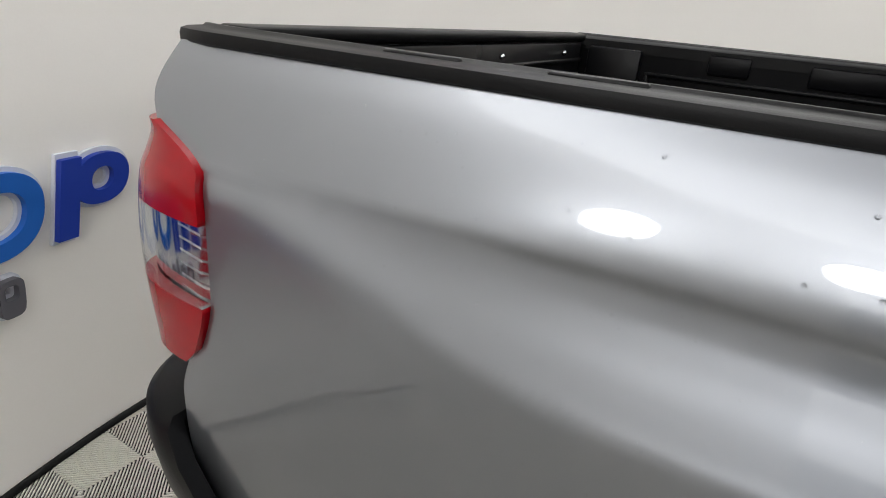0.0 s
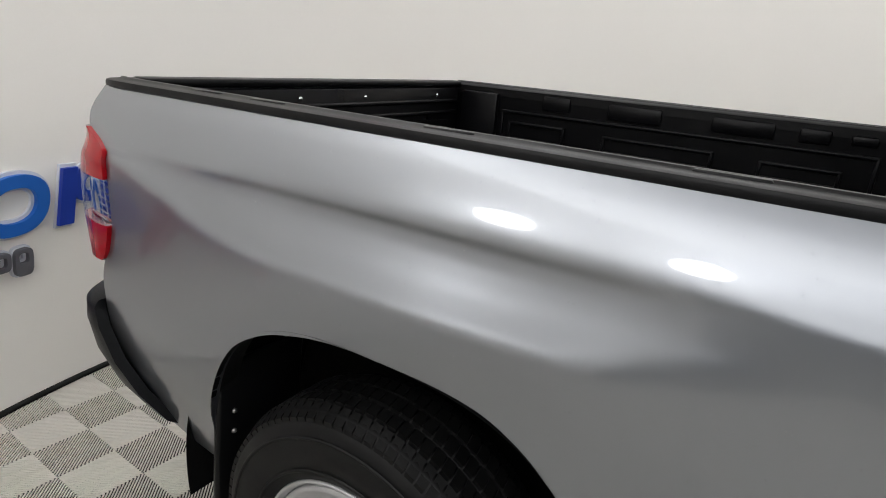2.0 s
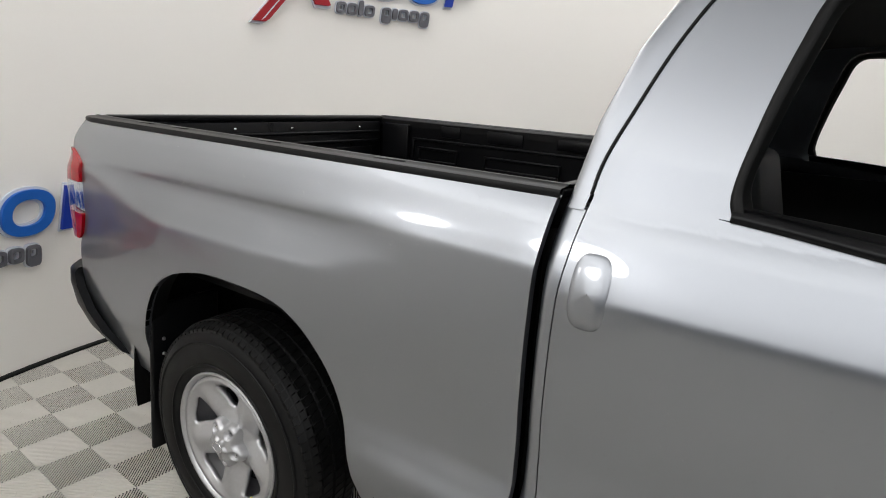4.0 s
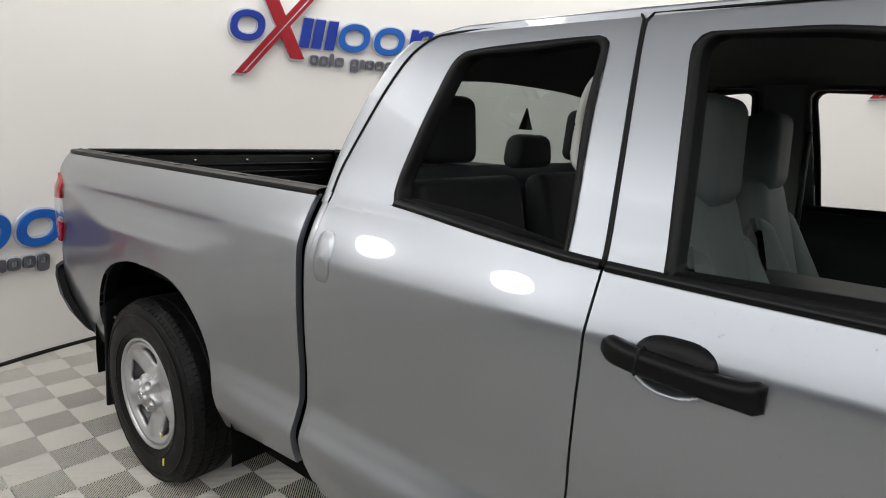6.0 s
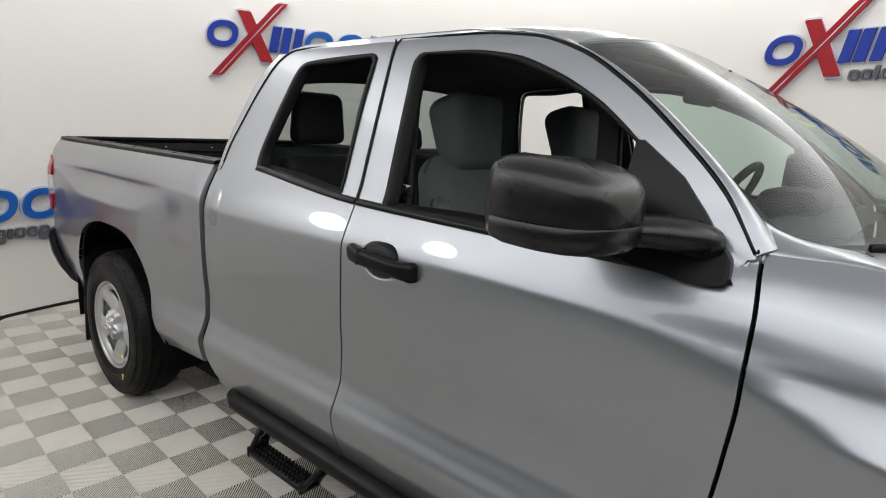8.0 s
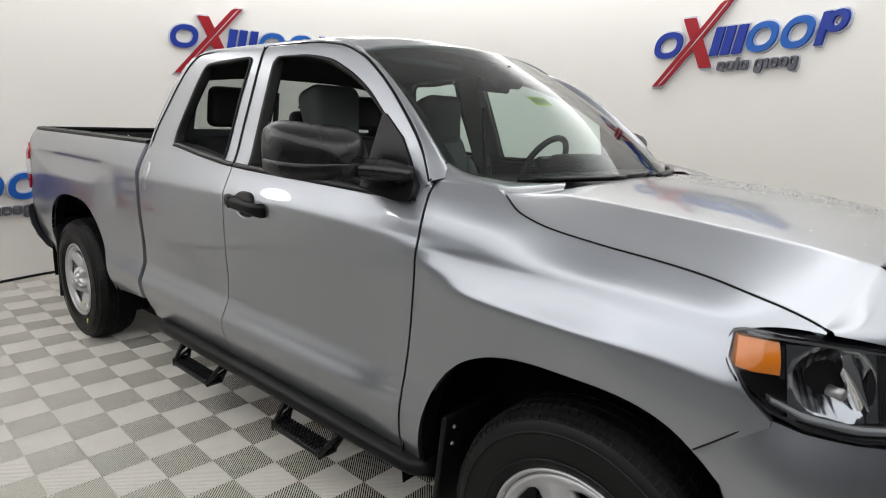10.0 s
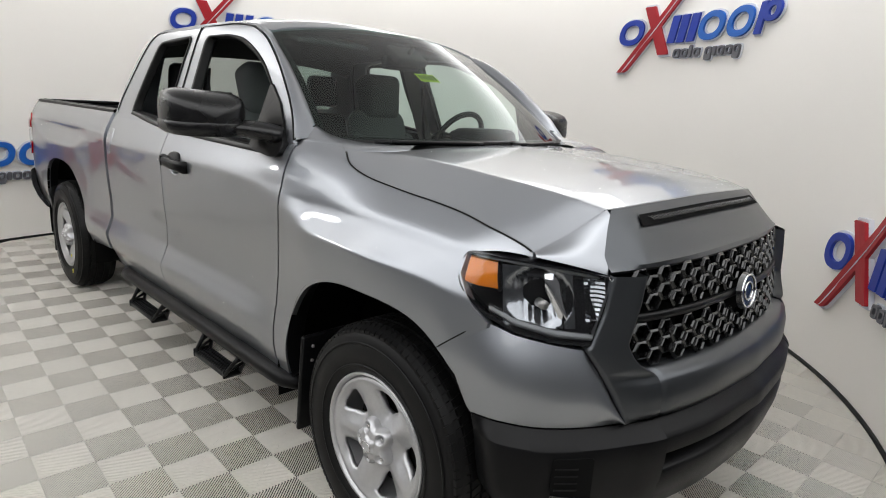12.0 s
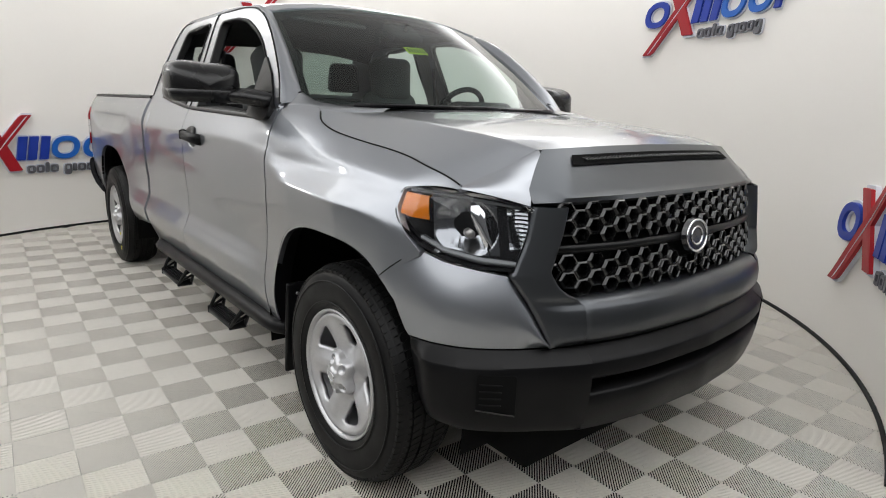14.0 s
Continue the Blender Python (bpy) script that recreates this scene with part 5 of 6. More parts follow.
    for i in range(-16, 17):
        for j in range(-4, 5):
            y, z = i * dy, 0.940 + j * dz + (dz / 2 if i % 2 else 0)
            if not (0.82 < z < 1.075) or abs(z - 0.955) < 0.018:
                continue
            lim = np.interp(z, [0.82, 0.84, 0.90, 1.01, 1.08], [0.57, 0.61, 0.665, 0.625, 0.60])
            if abs(y) > lim - 0.01 or (y / 0.085) ** 2 + ((z - 0.955) / 0.07) ** 2 < 1:
                continue
            sv = float(np.interp(abs(y), [0, 0.3, 0.57, 0.66], [0, 1, 2.05, 3]))
            p = nose(sv, z, 1 if y >= 0 else -1, -0.035)
            q = nose(sv + 0.05, z, 1 if y >= 0 else -1, -0.035) - nose(max(sv - 0.05, 0), z, 1 if y >= 0 else -1, -0.035)
            ob = new("grille_cell", me)
            ob.parent = grille
            yaw = math.degrees(math.atan2(-q[0], abs(q[1]))) * (1 if y >= 0 else -1)
            ob.matrix_basis = pose(p[0], y, z, 0, -8, yaw)
    sm = np.linspace(-2.75, 2.75, 30)
    p = nose(abs(sm), 0.955 + 0 * sm, 1, -0.022)
    p[:, 1] *= np.sign(sm)
    tube("middle_bar", p, (0.010, 0.014), M_SATIN, grille, "", 8)
    # emblem: a plain oval ring on a dark disc
    e = nose(0, 0.955, 1)
    m = Matrix.Translation((e[0] - 0.004, 0, 0.955)) @ Euler((0, radians(82), 0)).to_matrix().to_4x4()
    bm = bmesh.new()
    bmesh.ops.create_cone(bm, cap_ends=True, segments=48, radius1=0.078, radius2=0.072, depth=0.014, matrix=m @ Matrix.Diagonal((0.82, 1.0, 1, 1)))
    em = part("emblem", bm, M_GLOSSB, grille, "plain oval chrome badge")
    smooth_angle(em)
    def oval_ring(a, b, w, u0, v0):
        t = np.linspace(0, 2 * np.pi, 48, endpoint=False)
        rows = []
        for k in np.linspace(0, 2 * np.pi, 8, endpoint=False):
            rows.append([tuple(m @ Vector((-(v0 + (b + w * math.cos(k)) * math.sin(q)), u0 + (a + w * math.cos(k)) * math.cos(q), 0.008 + w * math.sin(k)))) for q in t])
        return sheet("badge_ring", np.array(rows), M_CHROME, em, "", close_u=True, close_v=True)
    oval_ring(0.066, 0.054, 0.0045, 0, 0)
    oval_ring(0.036, 0.030, 0.0038, 0, 0)


def headlight(s):
    h = thing("headlight", "", "")
    h.parent = truck
    tagged(h, "clear headlight with chrome reflectors and an amber corner")
    R = [(3.25, 1.066, 1.082), (3.45, 0.990, 1.088), (3.60, 0.945, 1.092), (3.75, 0.900, 1.097), (4.45, 0.905, 1.110), (5.25, 0.926, 1.119), (5.65, 0.956, 1.122), (5.95, 1.006, 1.122), (6.08, 1.034, 1.118), (6.14, 1.052, 1.104)]
    lens = nose_patch("lens", s, R, M_CLEARLENS, h, "clear outer lens", 0.016, 14, (-0.01, 0, 0), 0.006)
    lens.visible_shadow = False
    nose_patch("housing", s, [(a, lo + 0.004, hi - 0.004) for a, lo, hi in R], M_SATIN, h, "black lamp housing", -0.045, 10, (0.03, 0, 0))
    # black surround strip along the lens edge
    for k, grow in ((0, 0.008), (1, 0.005)):
        rows = [(a, (lo if k == 0 else hi - grow), (lo + grow if k == 0 else hi)) for a, lo, hi in R]
        nose_patch("bezel", s, rows, M_GLOSSB, h, "black bezel", 0.012, 4, (-0.05, 0, 0))
    nose_patch("amber_lens", s, [(5.50, 1.030, 1.100), (5.8, 1.034, 1.102), (6.02, 1.044, 1.104)], M_AMBER, h, "amber turn signal lens", -0.004, 8, (-0.03, 0, 0), 0.008)
    nose_patch("amber_edge", s, [(5.44, 1.024, 1.094), (5.50, 1.024, 1.094)], M_GLOSSB, h, "", -0.002, 4)
    # reflector bowls: one with upright flutes of uneven depth, and a small one with level flutes
    def bowl(s0, s1, z0, z1, depth, name, nu, nv, level):
        rng = random.Random(3)
        cut = [rng.uniform(-0.0022, 0.0022) for k in range(max(nu, nv))]
        rows = []
        for i, t in enumerate(np.linspace(0, 1, nu)):
            row = []
            for j, v in enumerate(np.linspace(0, 1, nv)):
                r = math.hypot(2 * t - 1, 2 * v - 1)
                d = -0.004 - depth * max(0, 1 - r**2) + (0.0045 * (j % 2) if level else cut[i])
                row.append(nose(s0 + (s1 - s0) * t, z0 + (z1 - z0) * v, s, d))
            rows.append(row)
        ob = sheet(name, np.array(rows), M_REFLECT, h, "fluted chrome reflector")
        return ob if not level else smooth_angle(ob, 10)
    bowl(4.02, 5.42, 0.940, 1.098, 0.055, "reflector", 34, 19, False)
    bowl(3.36, 3.80, 0.955, 1.078, 0.02, "reflector", 6, 21, True)
    # pale light tubes along the lower and upper edge
    nose_patch("light_tube", s, [(5.62, 0.972, 0.986), (5.25, 0.939, 0.958), (4.45, 0.916, 0.936), (3.68, 0.908, 0.926)], M_TUBE, h, "pale grey light tube", 0.002, 6, (-0.02, 0, 0), 0.008)
    nose_patch("light_tube", s, [(5.9, 1.109, 1.116), (5.25, 1.104, 1.114), (4.45, 1.094, 1.105), (3.5, 1.077, 1.084)], M_TUBE, h, "pale grey light tube", 0.002, 4, (-0.02, 0, 0), 0.005)
    nose_patch("reflector_blade", s, [(4.14, 0.945, 0.955), (4.30, 0.950, 1.06), (4.42, 0.985, 1.085), (4.62, 1.04, 1.088)], M_CHROME, h, "bright reflector blade", -0.014, 6, (-0.02, 0, 0), 0.01)
    p = nose(4.75, 1.0, s, -0.03)
    bm = bmesh.new()
    rod(bm, p, p + np.array((0.03, s * 0.012, 0)), 0.013, 16)
    part("bulb_shield", bm, M_STEEL, h)
    nose_patch("divider", s, [(3.56, 0.955, 0.975), (3.80, 0.91, 1.085), (4.06, 0.91, 1.095), (4.3, 0.91, 0.96)], M_GLOSSB, h, "black divider", -0.006, 6)


BROW_Y = hermite([3.335, 3.8, 4.05, 4.165], [0.640, 0.635, 0.615, 0.575])
BROW_Z = hermite([3.335, 3.55, 3.8, 4.05, 4.165], [1.326, 1.312, 1.292, 1.264, 1.238])


def hood_point(U, Y):
    """U: 0 at the cowl, 1 at the nose; Y: -1 to 1 across. A low crown between two creases, and a band that falls to the seam."""
    ay = abs(Y)
    x0 = 3.335 + 0.075 * (1 - ay**2.2)
    x1 = 4.165 + 0.085 * (1 - ay**3)
    xe = 3.335 + (4.165 - 3.335) * U
    yc, zc = BROW_Y(xe), BROW_Z(xe)
    ys, zs = width(xe, SEAM(xe)) - 0.008, SEAM(xe) + 0.004
    crown = np.interp(xe, [3.335, 3.9, 4.165], [0.026, 0.024, 0.014])
    q, v = ay / 0.70, np.clip((ay - 0.70) / 0.30, 0, 1)
    y = np.where(ay < 0.70, yc * q, yc + (ys - yc) * v)
    z = np.where(ay < 0.70, zc + crown * (1 - q**2), zc + (zs - zc) * v - 0.004 * np.sin(np.pi * v))
    return np.stack([x0 + (x1 - x0) * U, np.sign(Y) * y, z], -1)


def hood():
    n, k = 60, 121
    U, Y = np.meshgrid(np.linspace(0, 1, n), np.linspace(-1, 1, k), indexing="ij")
    P = hood_point(U, Y)
    h = sheet("hood", P, M_PAINT, truck, "silver hood with beaded drops", (0, 0, -0.025))
    xs = np.linspace(3.345, 4.16, 50)
    for s in (-1, 1):
        line = np.stack([xs, s * (width(xs, SEAM(xs)) - 0.0035), SEAM(xs) + 0.0025], -1)
        tube("seam_seal", line, (0.0034, 0.0022), M_SEAL, h, "dark gap along the hood's edge", 8)
    # charcoal front lip, from the dome's edge down to the grille
    top = P[-1].copy()
    a = np.linspace(-1, 1, 61)
    on_edge = lambda y: np.stack([np.interp(y, top[:, 1], top[:, 0]), y, np.interp(y, top[:, 1], top[:, 2])], -1)
    T = on_edge(0.565 * a)
    M = np.stack([4.330 - 0.040 * abs(a) ** 3, 0.672 * a, 1.132 + 0.004 * (1 - a**2)], -1)
    bend = np.clip((1 - abs(a)) / 0.17, 0, 1)[:, None]
    M = M + bend * np.array((0.042, 0, -0.012))
    B = np.stack([4.398 - 0.078 * abs(a) ** 2.6, 0.692 * a, 1.085 + 0 * a], -1)
    rows = [T + np.array((0, 0, -0.001)), T + np.array((0.012, 0, 0.001)), T * 0.52 + M * 0.48 + np.array((0.004, 0, 0.003)) + bend * np.array((0.004, 0, 0.003)), M, (M + B) / 2 + bend * np.array((0.012, 0, 0.004)), B + np.array((0.008, 0, 0.010)), B, B + np.array((-0.04, 0, -0.004))]
    g = sheet("hood_lip", rows, M_DARKGREY, h, "charcoal hood lip over the grille")
    smooth_angle(g, 24)
    # paint between the lip and the corner of the headlight
    for s in (-1, 1):
        k0 = -1 if s > 0 else 0
        c0, mid, e1 = P[-1][k0], M[k0], B[k0]
        u = np.linspace(0, 1, 16)
        f0 = on_edge(s * (0.565 + (abs(c0[1]) - 0.565) * u))
        f1 = e1 + (np.array((4.188, s * 0.845, 1.128)) - e1) * u[:, None] + np.array((0.010, s * 0.006, 0.004)) * np.sin(np.pi * u)[:, None]
        back = P[-3]
        run = f0 - np.stack([np.interp(f0[:, 1], back[:, 1], back[:, i]) for i in range(3)], -1)
        run /= np.linalg.norm(run, axis=1, keepdims=True)
        reach = np.linalg.norm(f1 - f0, axis=1, keepdims=True)
        drop = np.array((0.25, s * 0.10, -0.9)) * reach
        v = np.linspace(0, 1, 9)[:, None, None]
        grid = (2 * v**3 - 3 * v**2 + 1) * f0 + (v**3 - 2 * v**2 + v) * run * reach + (3 * v**2 - 2 * v**3) * f1 + (v**3 - v**2) * drop
        rim = straight([r[k0] for r in rows[:7]], 9)
        grid = grid + (rim - grid[:, 0])[:, None, :] * ((1 - u) ** 2)[None, :, None]
        sheet("hood_edge", grid, M_PAINT, h)
    # slot: a flat black strip stands for its shaded depth, under a mesh
    asl = np.linspace(-0.80, 0.80, 40)
    def on_lip(t):
        """A line across the lip; t: 0 at its rear edge, 3 at its shoulder."""
        k = min(int(t), 2)
        q = rows[k] * (1 - (t - k)) + rows[k + 1] * (t - k)
        return np.stack([np.interp(asl, a, q[:, i]) for i in range(3)], -1) + np.array((0.003, 0, 0.004))
    mid_line = on_lip(1.72)
    slot = sheet("lip_slot_shade", [on_lip(1.45), mid_line, on_lip(1.99)], M_VOID, g, "flat black strip for the shaded slot in the hood lip, under a mesh")
    bm = bmesh.new()
    for i in range(52):
        y = -0.425 + i * 0.0167
        x, z = (float(np.interp(y, mid_line[:, 1], mid_line[:, k])) for k in (0, 2))
        for d in (-0.008, 0.008):
            rod(bm, (x - 0.010, y - d, z + 0.007), (x + 0.014, y + d, z - 0.001), 0.0016, 4)
    part("slot_mesh", bm, M_GLOSSB, slot)
    # cowl, wipers
    Y = np.linspace(-1, 1, 41)
    a = P[0].copy()
    a[:, 2] -= 0.012
    ws = windshield_point(0.03 + 0 * Y, Y)
    c = np.interp(Y, np.linspace(-1, 1, k), np.arange(k))
    A = np.stack([np.interp(c, np.arange(k), a[:, i]) for i in range(3)], -1)
    A[:, 0] += 0.01
    ws[:, 2] -= 0.004
    sheet("cowl", [A, (A + ws) / 2 + np.array((0, 0, -0.012)), ws], M_BLACK, truck, "black cowl panel below the windshield")
    for s in (-1, 1):
        glass_line = [windshield_point(np.array(a), np.array(s * b)) + np.array((0.003, 0, 0.004)) for a, b in ((0.10, 1.0), (0.06, 0.975), (0.03, 0.94), (0.008, 0.88), (-0.005, 0.80), (-0.010, 0.70), (-0.012, 0.58))]
        order = np.argsort(P[0][:, 1])
        on_rear = lambda y: np.array([np.interp(s * y, P[0][order, 1], P[0][order, i]) for i in range(3)]) + np.array((-0.004, 0, -0.001))
        wing_line = [skin(3.092, 1.345, s, -0.001), skin(3.15, SEAM(3.15), s, 0.0), skin(3.22, SEAM(3.22), s, 0.0), skin(3.285, SEAM(3.285), s, 0.0), skin(3.338, SEAM(3.338), s, -0.002), on_rear(0.73), on_rear(0.58)]
        A, B = path(glass_line, 36), path(wing_line, 36)
        rows = [A - np.array((0, 0, 0.012)), A]
        for t in (0.15, 0.35, 0.6, 0.85, 1.0):
            rows.append(A * (1 - t) + B * t + np.array((0, 0, 0.010 * math.sin(math.pi * t))))
        rows.append(B - np.array((0, 0, 0.02)))
        sheet("cowl_corner", rows, M_PAINT, h, "silver corner beside the cowl")
        gap = [np.array(skin(3.089, 1.347, s, 0.001)), A[0] * 0.5 + np.array(skin(3.089, 1.347, s, 0.001)) * 0.5 + np.array((0.004, 0, 0.010)), A[0] + np.array((0, 0, 0.002))]
        tube("corner_gap", path(gap, 8), (0.003, 0.003), M_SEAL, h, "dark gap at the pillar foot", 6)
    for y0, y1 in ((-0.62, 0.02), (0.0, 0.60)):
        p0, p1 = windshield_point(np.array(0.03), np.array(y0 / 0.77)), windshield_point(np.array(0.05), np.array(y1 / 0.77))
        pts = [p0 * (1 - t) + p1 * t + np.array((0.022 + 0.07 * math.sin(math.pi * t) * 0, 0, 0.014)) for t in np.linspace(0, 1, 12)]
        pts = [windshield_point(np.array(0.0 + 0.012 * t), np.array((y0 + (y1 - y0) * t) / 0.775)) + np.array((0.014, 0, 0.006)) for t in np.linspace(0, 1, 12)]
        w = tube("wiper", pts, (0.007, 0.010), M_SATIN, truck, "black wiper blade", 8)
        pts = [windshield_point(np.array(-0.01 + 0.015 * t), np.array((y0 + 0.05 + (y1 - y0) * 0.6 * t) / 0.775)) + np.array((0.022, 0, 0.016 - 0.006 * t)) for t in np.linspace(0, 1, 8)]
        tube("wiper_arm", pts, (0.008, 0.006), M_SATIN, w, "", 8)


hood()
front_end()
for side in (-1, 1):
    headlight(side)


# ---- wheels ----
def build_wheel():
    """Outer face towards -y, axle at the origin."""
    w = thing("wheel", "", "")
    w.parent = truck
    tagged(w, "five-spoke silver alloy wheel with a black tyre")
    R, W = TYRE_R + 0.006, 0.128
    prof = [(0.233, -0.095), (0.240, -0.112), (0.262, -0.124), (0.300, -0.129), (0.335, -0.126), (0.362, -0.118), (0.380, -0.108), (0.392, -0.094), (0.397, -0.080), (0.392, -0.071), (0.392, -0.067), (0.400, -0.064), (0.402, -0.030), (0.394, -0.027), (0.394, -0.020), (0.403, -0.017), (0.403, 0.017), (0.394, 0.020), (0.394, 0.027), (0.402, 0.030), (0.400, 0.064), (0.392, 0.067), (0.392, 0.071), (0.397, 0.080), (0.392, 0.094), (0.380, 0.108), (0.362, 0.118), (0.300, 0.129), (0.240, 0.112), (0.233, 0.095)]
    tyre = sheet("tyre", lathe(prof, 96), M_RUBBER, w, "black all-season tyre, damp", close_u=True)
    # tread blocks
    verts, faces = [], []
    n = 92
    for i in range(n):
        for y0, y1, r0, r1 in ((-0.112, -0.072, 0.372, 0.399), (-0.066, -0.029, 0.392, 0.4045), (-0.019, 0.019, 0.392, 0.4055), (0.029, 0.066, 0.392, 0.4045), (0.072, 0.112, 0.372, 0.399)):
            a = 2 * math.pi * (i + (0.35 if abs(y0 + y1) < 0.15 and y0 > -0.1 else 0)) / n
            da = 2 * math.pi / n * 0.42
            skew = 0.02
            k = len(verts)
            outer0, outer1 = (r0 + 0.012, 0.401) if y0 < -0.1 else ((0.401, r0 + 0.012) if y0 > 0.07 else (r1, r1))
            for r_a, r_b in ((outer0, outer1), (outer0 - 0.012, outer1 - 0.012)):
                for da_, y in ((-da, y0), (-da, y1), (da, y1), (da, y0)):
                    r = r_a if y == y0 else r_b
                    t = a + da_ + skew * (1 if y == y1 else 0)
                    verts.append((r * math.cos(t), y, r * math.sin(t)))
            faces += [(k, k + 1, k + 2, k + 3), (k, k + 4, k + 5, k + 1), (k + 1, k + 5, k + 6, k + 2), (k + 2, k + 6, k + 7, k + 3), (k + 3, k + 7, k + 4, k)]
    link_mesh("tread", verts, faces, M_RUBBER, tyre, "", False)
    # raised rings on the side wall
    for r, d in ((0.345, -0.126), (0.270, -0.127)):
        sheet("sidewall_ring", lathe([(r - 0.004, d), (r - 0.002, d - 0.003), (r + 0.002, d - 0.003), (r + 0.004, d)], 72), M_RUBBER, tyre, close_u=True)
    # rim barrel and lip
    prof = [(0.236, -0.100), (0.243, -0.113), (0.240, -0.119), (0.234, -0.118), (0.228, -0.106), (0.220, -0.088), (0.212, -0.02), (0.205, 0.06), (0.225, 0.10), (0.236, 0.10)]
    rim = sheet("rim", lathe(prof, 96), M_ALLOY, w, "silver alloy rim", close_u=True)
    # spoked face, with five openings
    rad = np.array([0.040, 0.060, 0.075, 0.090, 0.102, 0.110, 0.117, 0.126, 0.140, 0.156, 0.172, 0.184, 0.192, 0.198, 0.206, 0.215, 0.224])
    half = np.interp(rad, [0.110, 0.117, 0.126, 0.14, 0.172, 0.184, 0.192, 0.198], [3.0, 8.0, 10.5, 12.5, 17.5, 18.5, 17.0, 11.0])
    verts, faces = [], []
    cols = []
    for sct in range(5):
        for c in range(16):
            cols.append((sct, c))
    def angle(sct, c, h):
        base = 72 * sct + 90
        if c <= 8:
            return base - h + 2 * h * c / 8
        return base + h + (72 - 2 * h) * (c - 8) / 8
    nc = len(cols)
    for i, r in enumerate(rad):
        for q, (sct, c) in enumerate(cols):
            t = angle(sct, c, half[i] if 0.105 < r < 0.2 else max(half[i], 6))
            rel = ((t - 90 + 36) % 72) - 36
            ridge = 0.019 * math.exp(-((abs(rel) - 36) / 9) ** 2) * math.sin(math.pi * min(1, max(0, (r - 0.06) / 0.15)))
            sink = 0.023 * math.exp(-(rel / 13) ** 2) * math.sin(math.pi * min(1, max(0, (r - 0.07) / 0.15)))
            d = float(np.interp(r, [0.04, 0.075, 0.10, 0.16, 0.20, 0.224], [-0.078, -0.076, -0.070, -0.078, -0.092, -0.104])) - ridge + sink
            verts.append((r * math.cos(radians(t)), d, r * math.sin(radians(t))))
    for i in range(len(rad) - 1):
        for q, (sct, c) in enumerate(cols):
            if c < 8 and 0.1095 < rad[i] and rad[i + 1] < 0.1985:
                continue
            a, b = i * nc + q, i * nc + (q + 1) % nc
            faces.append((a, b, b + nc, a + nc))
    f = link_mesh("spokes", verts, faces, M_ALLOY, rim, "five broad spokes")
    mod = f.modifiers.new("thick", "SOLIDIFY")
    mod.thickness, mod.offset = 0.022, 0
    # five-lobed hub cap with sunk lug pockets
    frac = np.array([1.0, 0.985, 0.95, 0.90, 0.85, 0.80, 0.75, 0.70, 0.65, 0.60, 0.55, 0.50, 0.46, 0.42, 0.38, 0.34, 0.30, 0.2, 0.02])
    deep = np.interp(frac, [0.02, 0.30, 0.34, 0.40, 0.55, 0.75, 0.88, 0.95, 1.0], [-0.142, -0.141, -0.138, -0.131, -0.129, -0.126, -0.118, -0.106, -0.070])
    lugs = [(0.059 * math.cos(radians(72 * k + 54)), 0.059 * math.sin(radians(72 * k + 54))) for k in range(5)]
    grid = []
    for t in np.linspace(0, 2 * np.pi, 120, endpoint=False):
        r = 0.078 + 0.013 * math.cos(5 * (t - radians(54)))
        row = []
        for f, d in zip(frac, deep):
            x, z = f * r * math.cos(t), f * r * math.sin(t)
            near = min(math.hypot(x - a, z - b) for a, b in lugs)
            row.append((x, d + 0.022 * max(0.0, min(1.0, 1.7 * (1 - (near / 0.0165) ** 2))), z))
        grid.append(row)
    hub = sheet("hub_cap", grid, M_ALLOY, w, "silver five-lobed hub cap", close_u=True)
    for x, z in lugs:
        bm = bmesh.new()
        rod(bm, (x, -0.095, z), (x, -0.117, z), 0.0085, 6)
        part("lug_nut", bm, M_CHROME, hub, "", False)
    def oval(a, b, x0=0.0, z0=0.0):
        t = np.linspace(0, 2 * np.pi, 28, endpoint=False)
        return np.array([[((a + 0.0018 * math.cos(k)) * math.cos(q) + x0, -0.1425 + 0.0015 * math.sin(k), (b + 0.0018 * math.cos(k)) * math.sin(q) + z0) for q in t] for k in np.linspace(0, 2 * np.pi, 6, endpoint=False)])
    sheet("cap_badge", oval(0.022, 0.016), M_CHROME, hub, "", close_u=True, close_v=True)
    # brake drum behind the spokes
    bm = bmesh.new()
    rod(bm, (0, -0.03, 0), (0, 0.05, 0), 0.165, 32)
    smooth_angle(part("brake_disc", bm, M_DULL, w, "dull iron brake disc"))
    return w


def place_part_copy(src, m):
    c = copy_thing(src, m)
    c.parent = truck
    return c


wheel = build_wheel()
wheel.matrix_basis = pose(0.0, -0.862, TYRE_R, 0, -1, 0)
place_part_copy(wheel, pose(AXLE, -0.862, TYRE_R, 0, 16, 0))
place_part_copy(wheel, pose(0.0, 0.862, TYRE_R, 0, 0, 180))
place_part_copy(wheel, pose(AXLE, 0.862, TYRE_R, 0, 0, 180))


def chalk():
    for x, z, h in ((0.155, 0.150, 0.016), (0.148, 0.268, 0.010)):
        bm = bmesh.new()
        box(bm, x - 0.003, x + 0.003, -0.996, -0.988, z - h, z + h, 0.001, 1)
        part("chalk_mark", bm, M_YELLOW, truck, "yellow chalk mark on the tyre")


chalk()


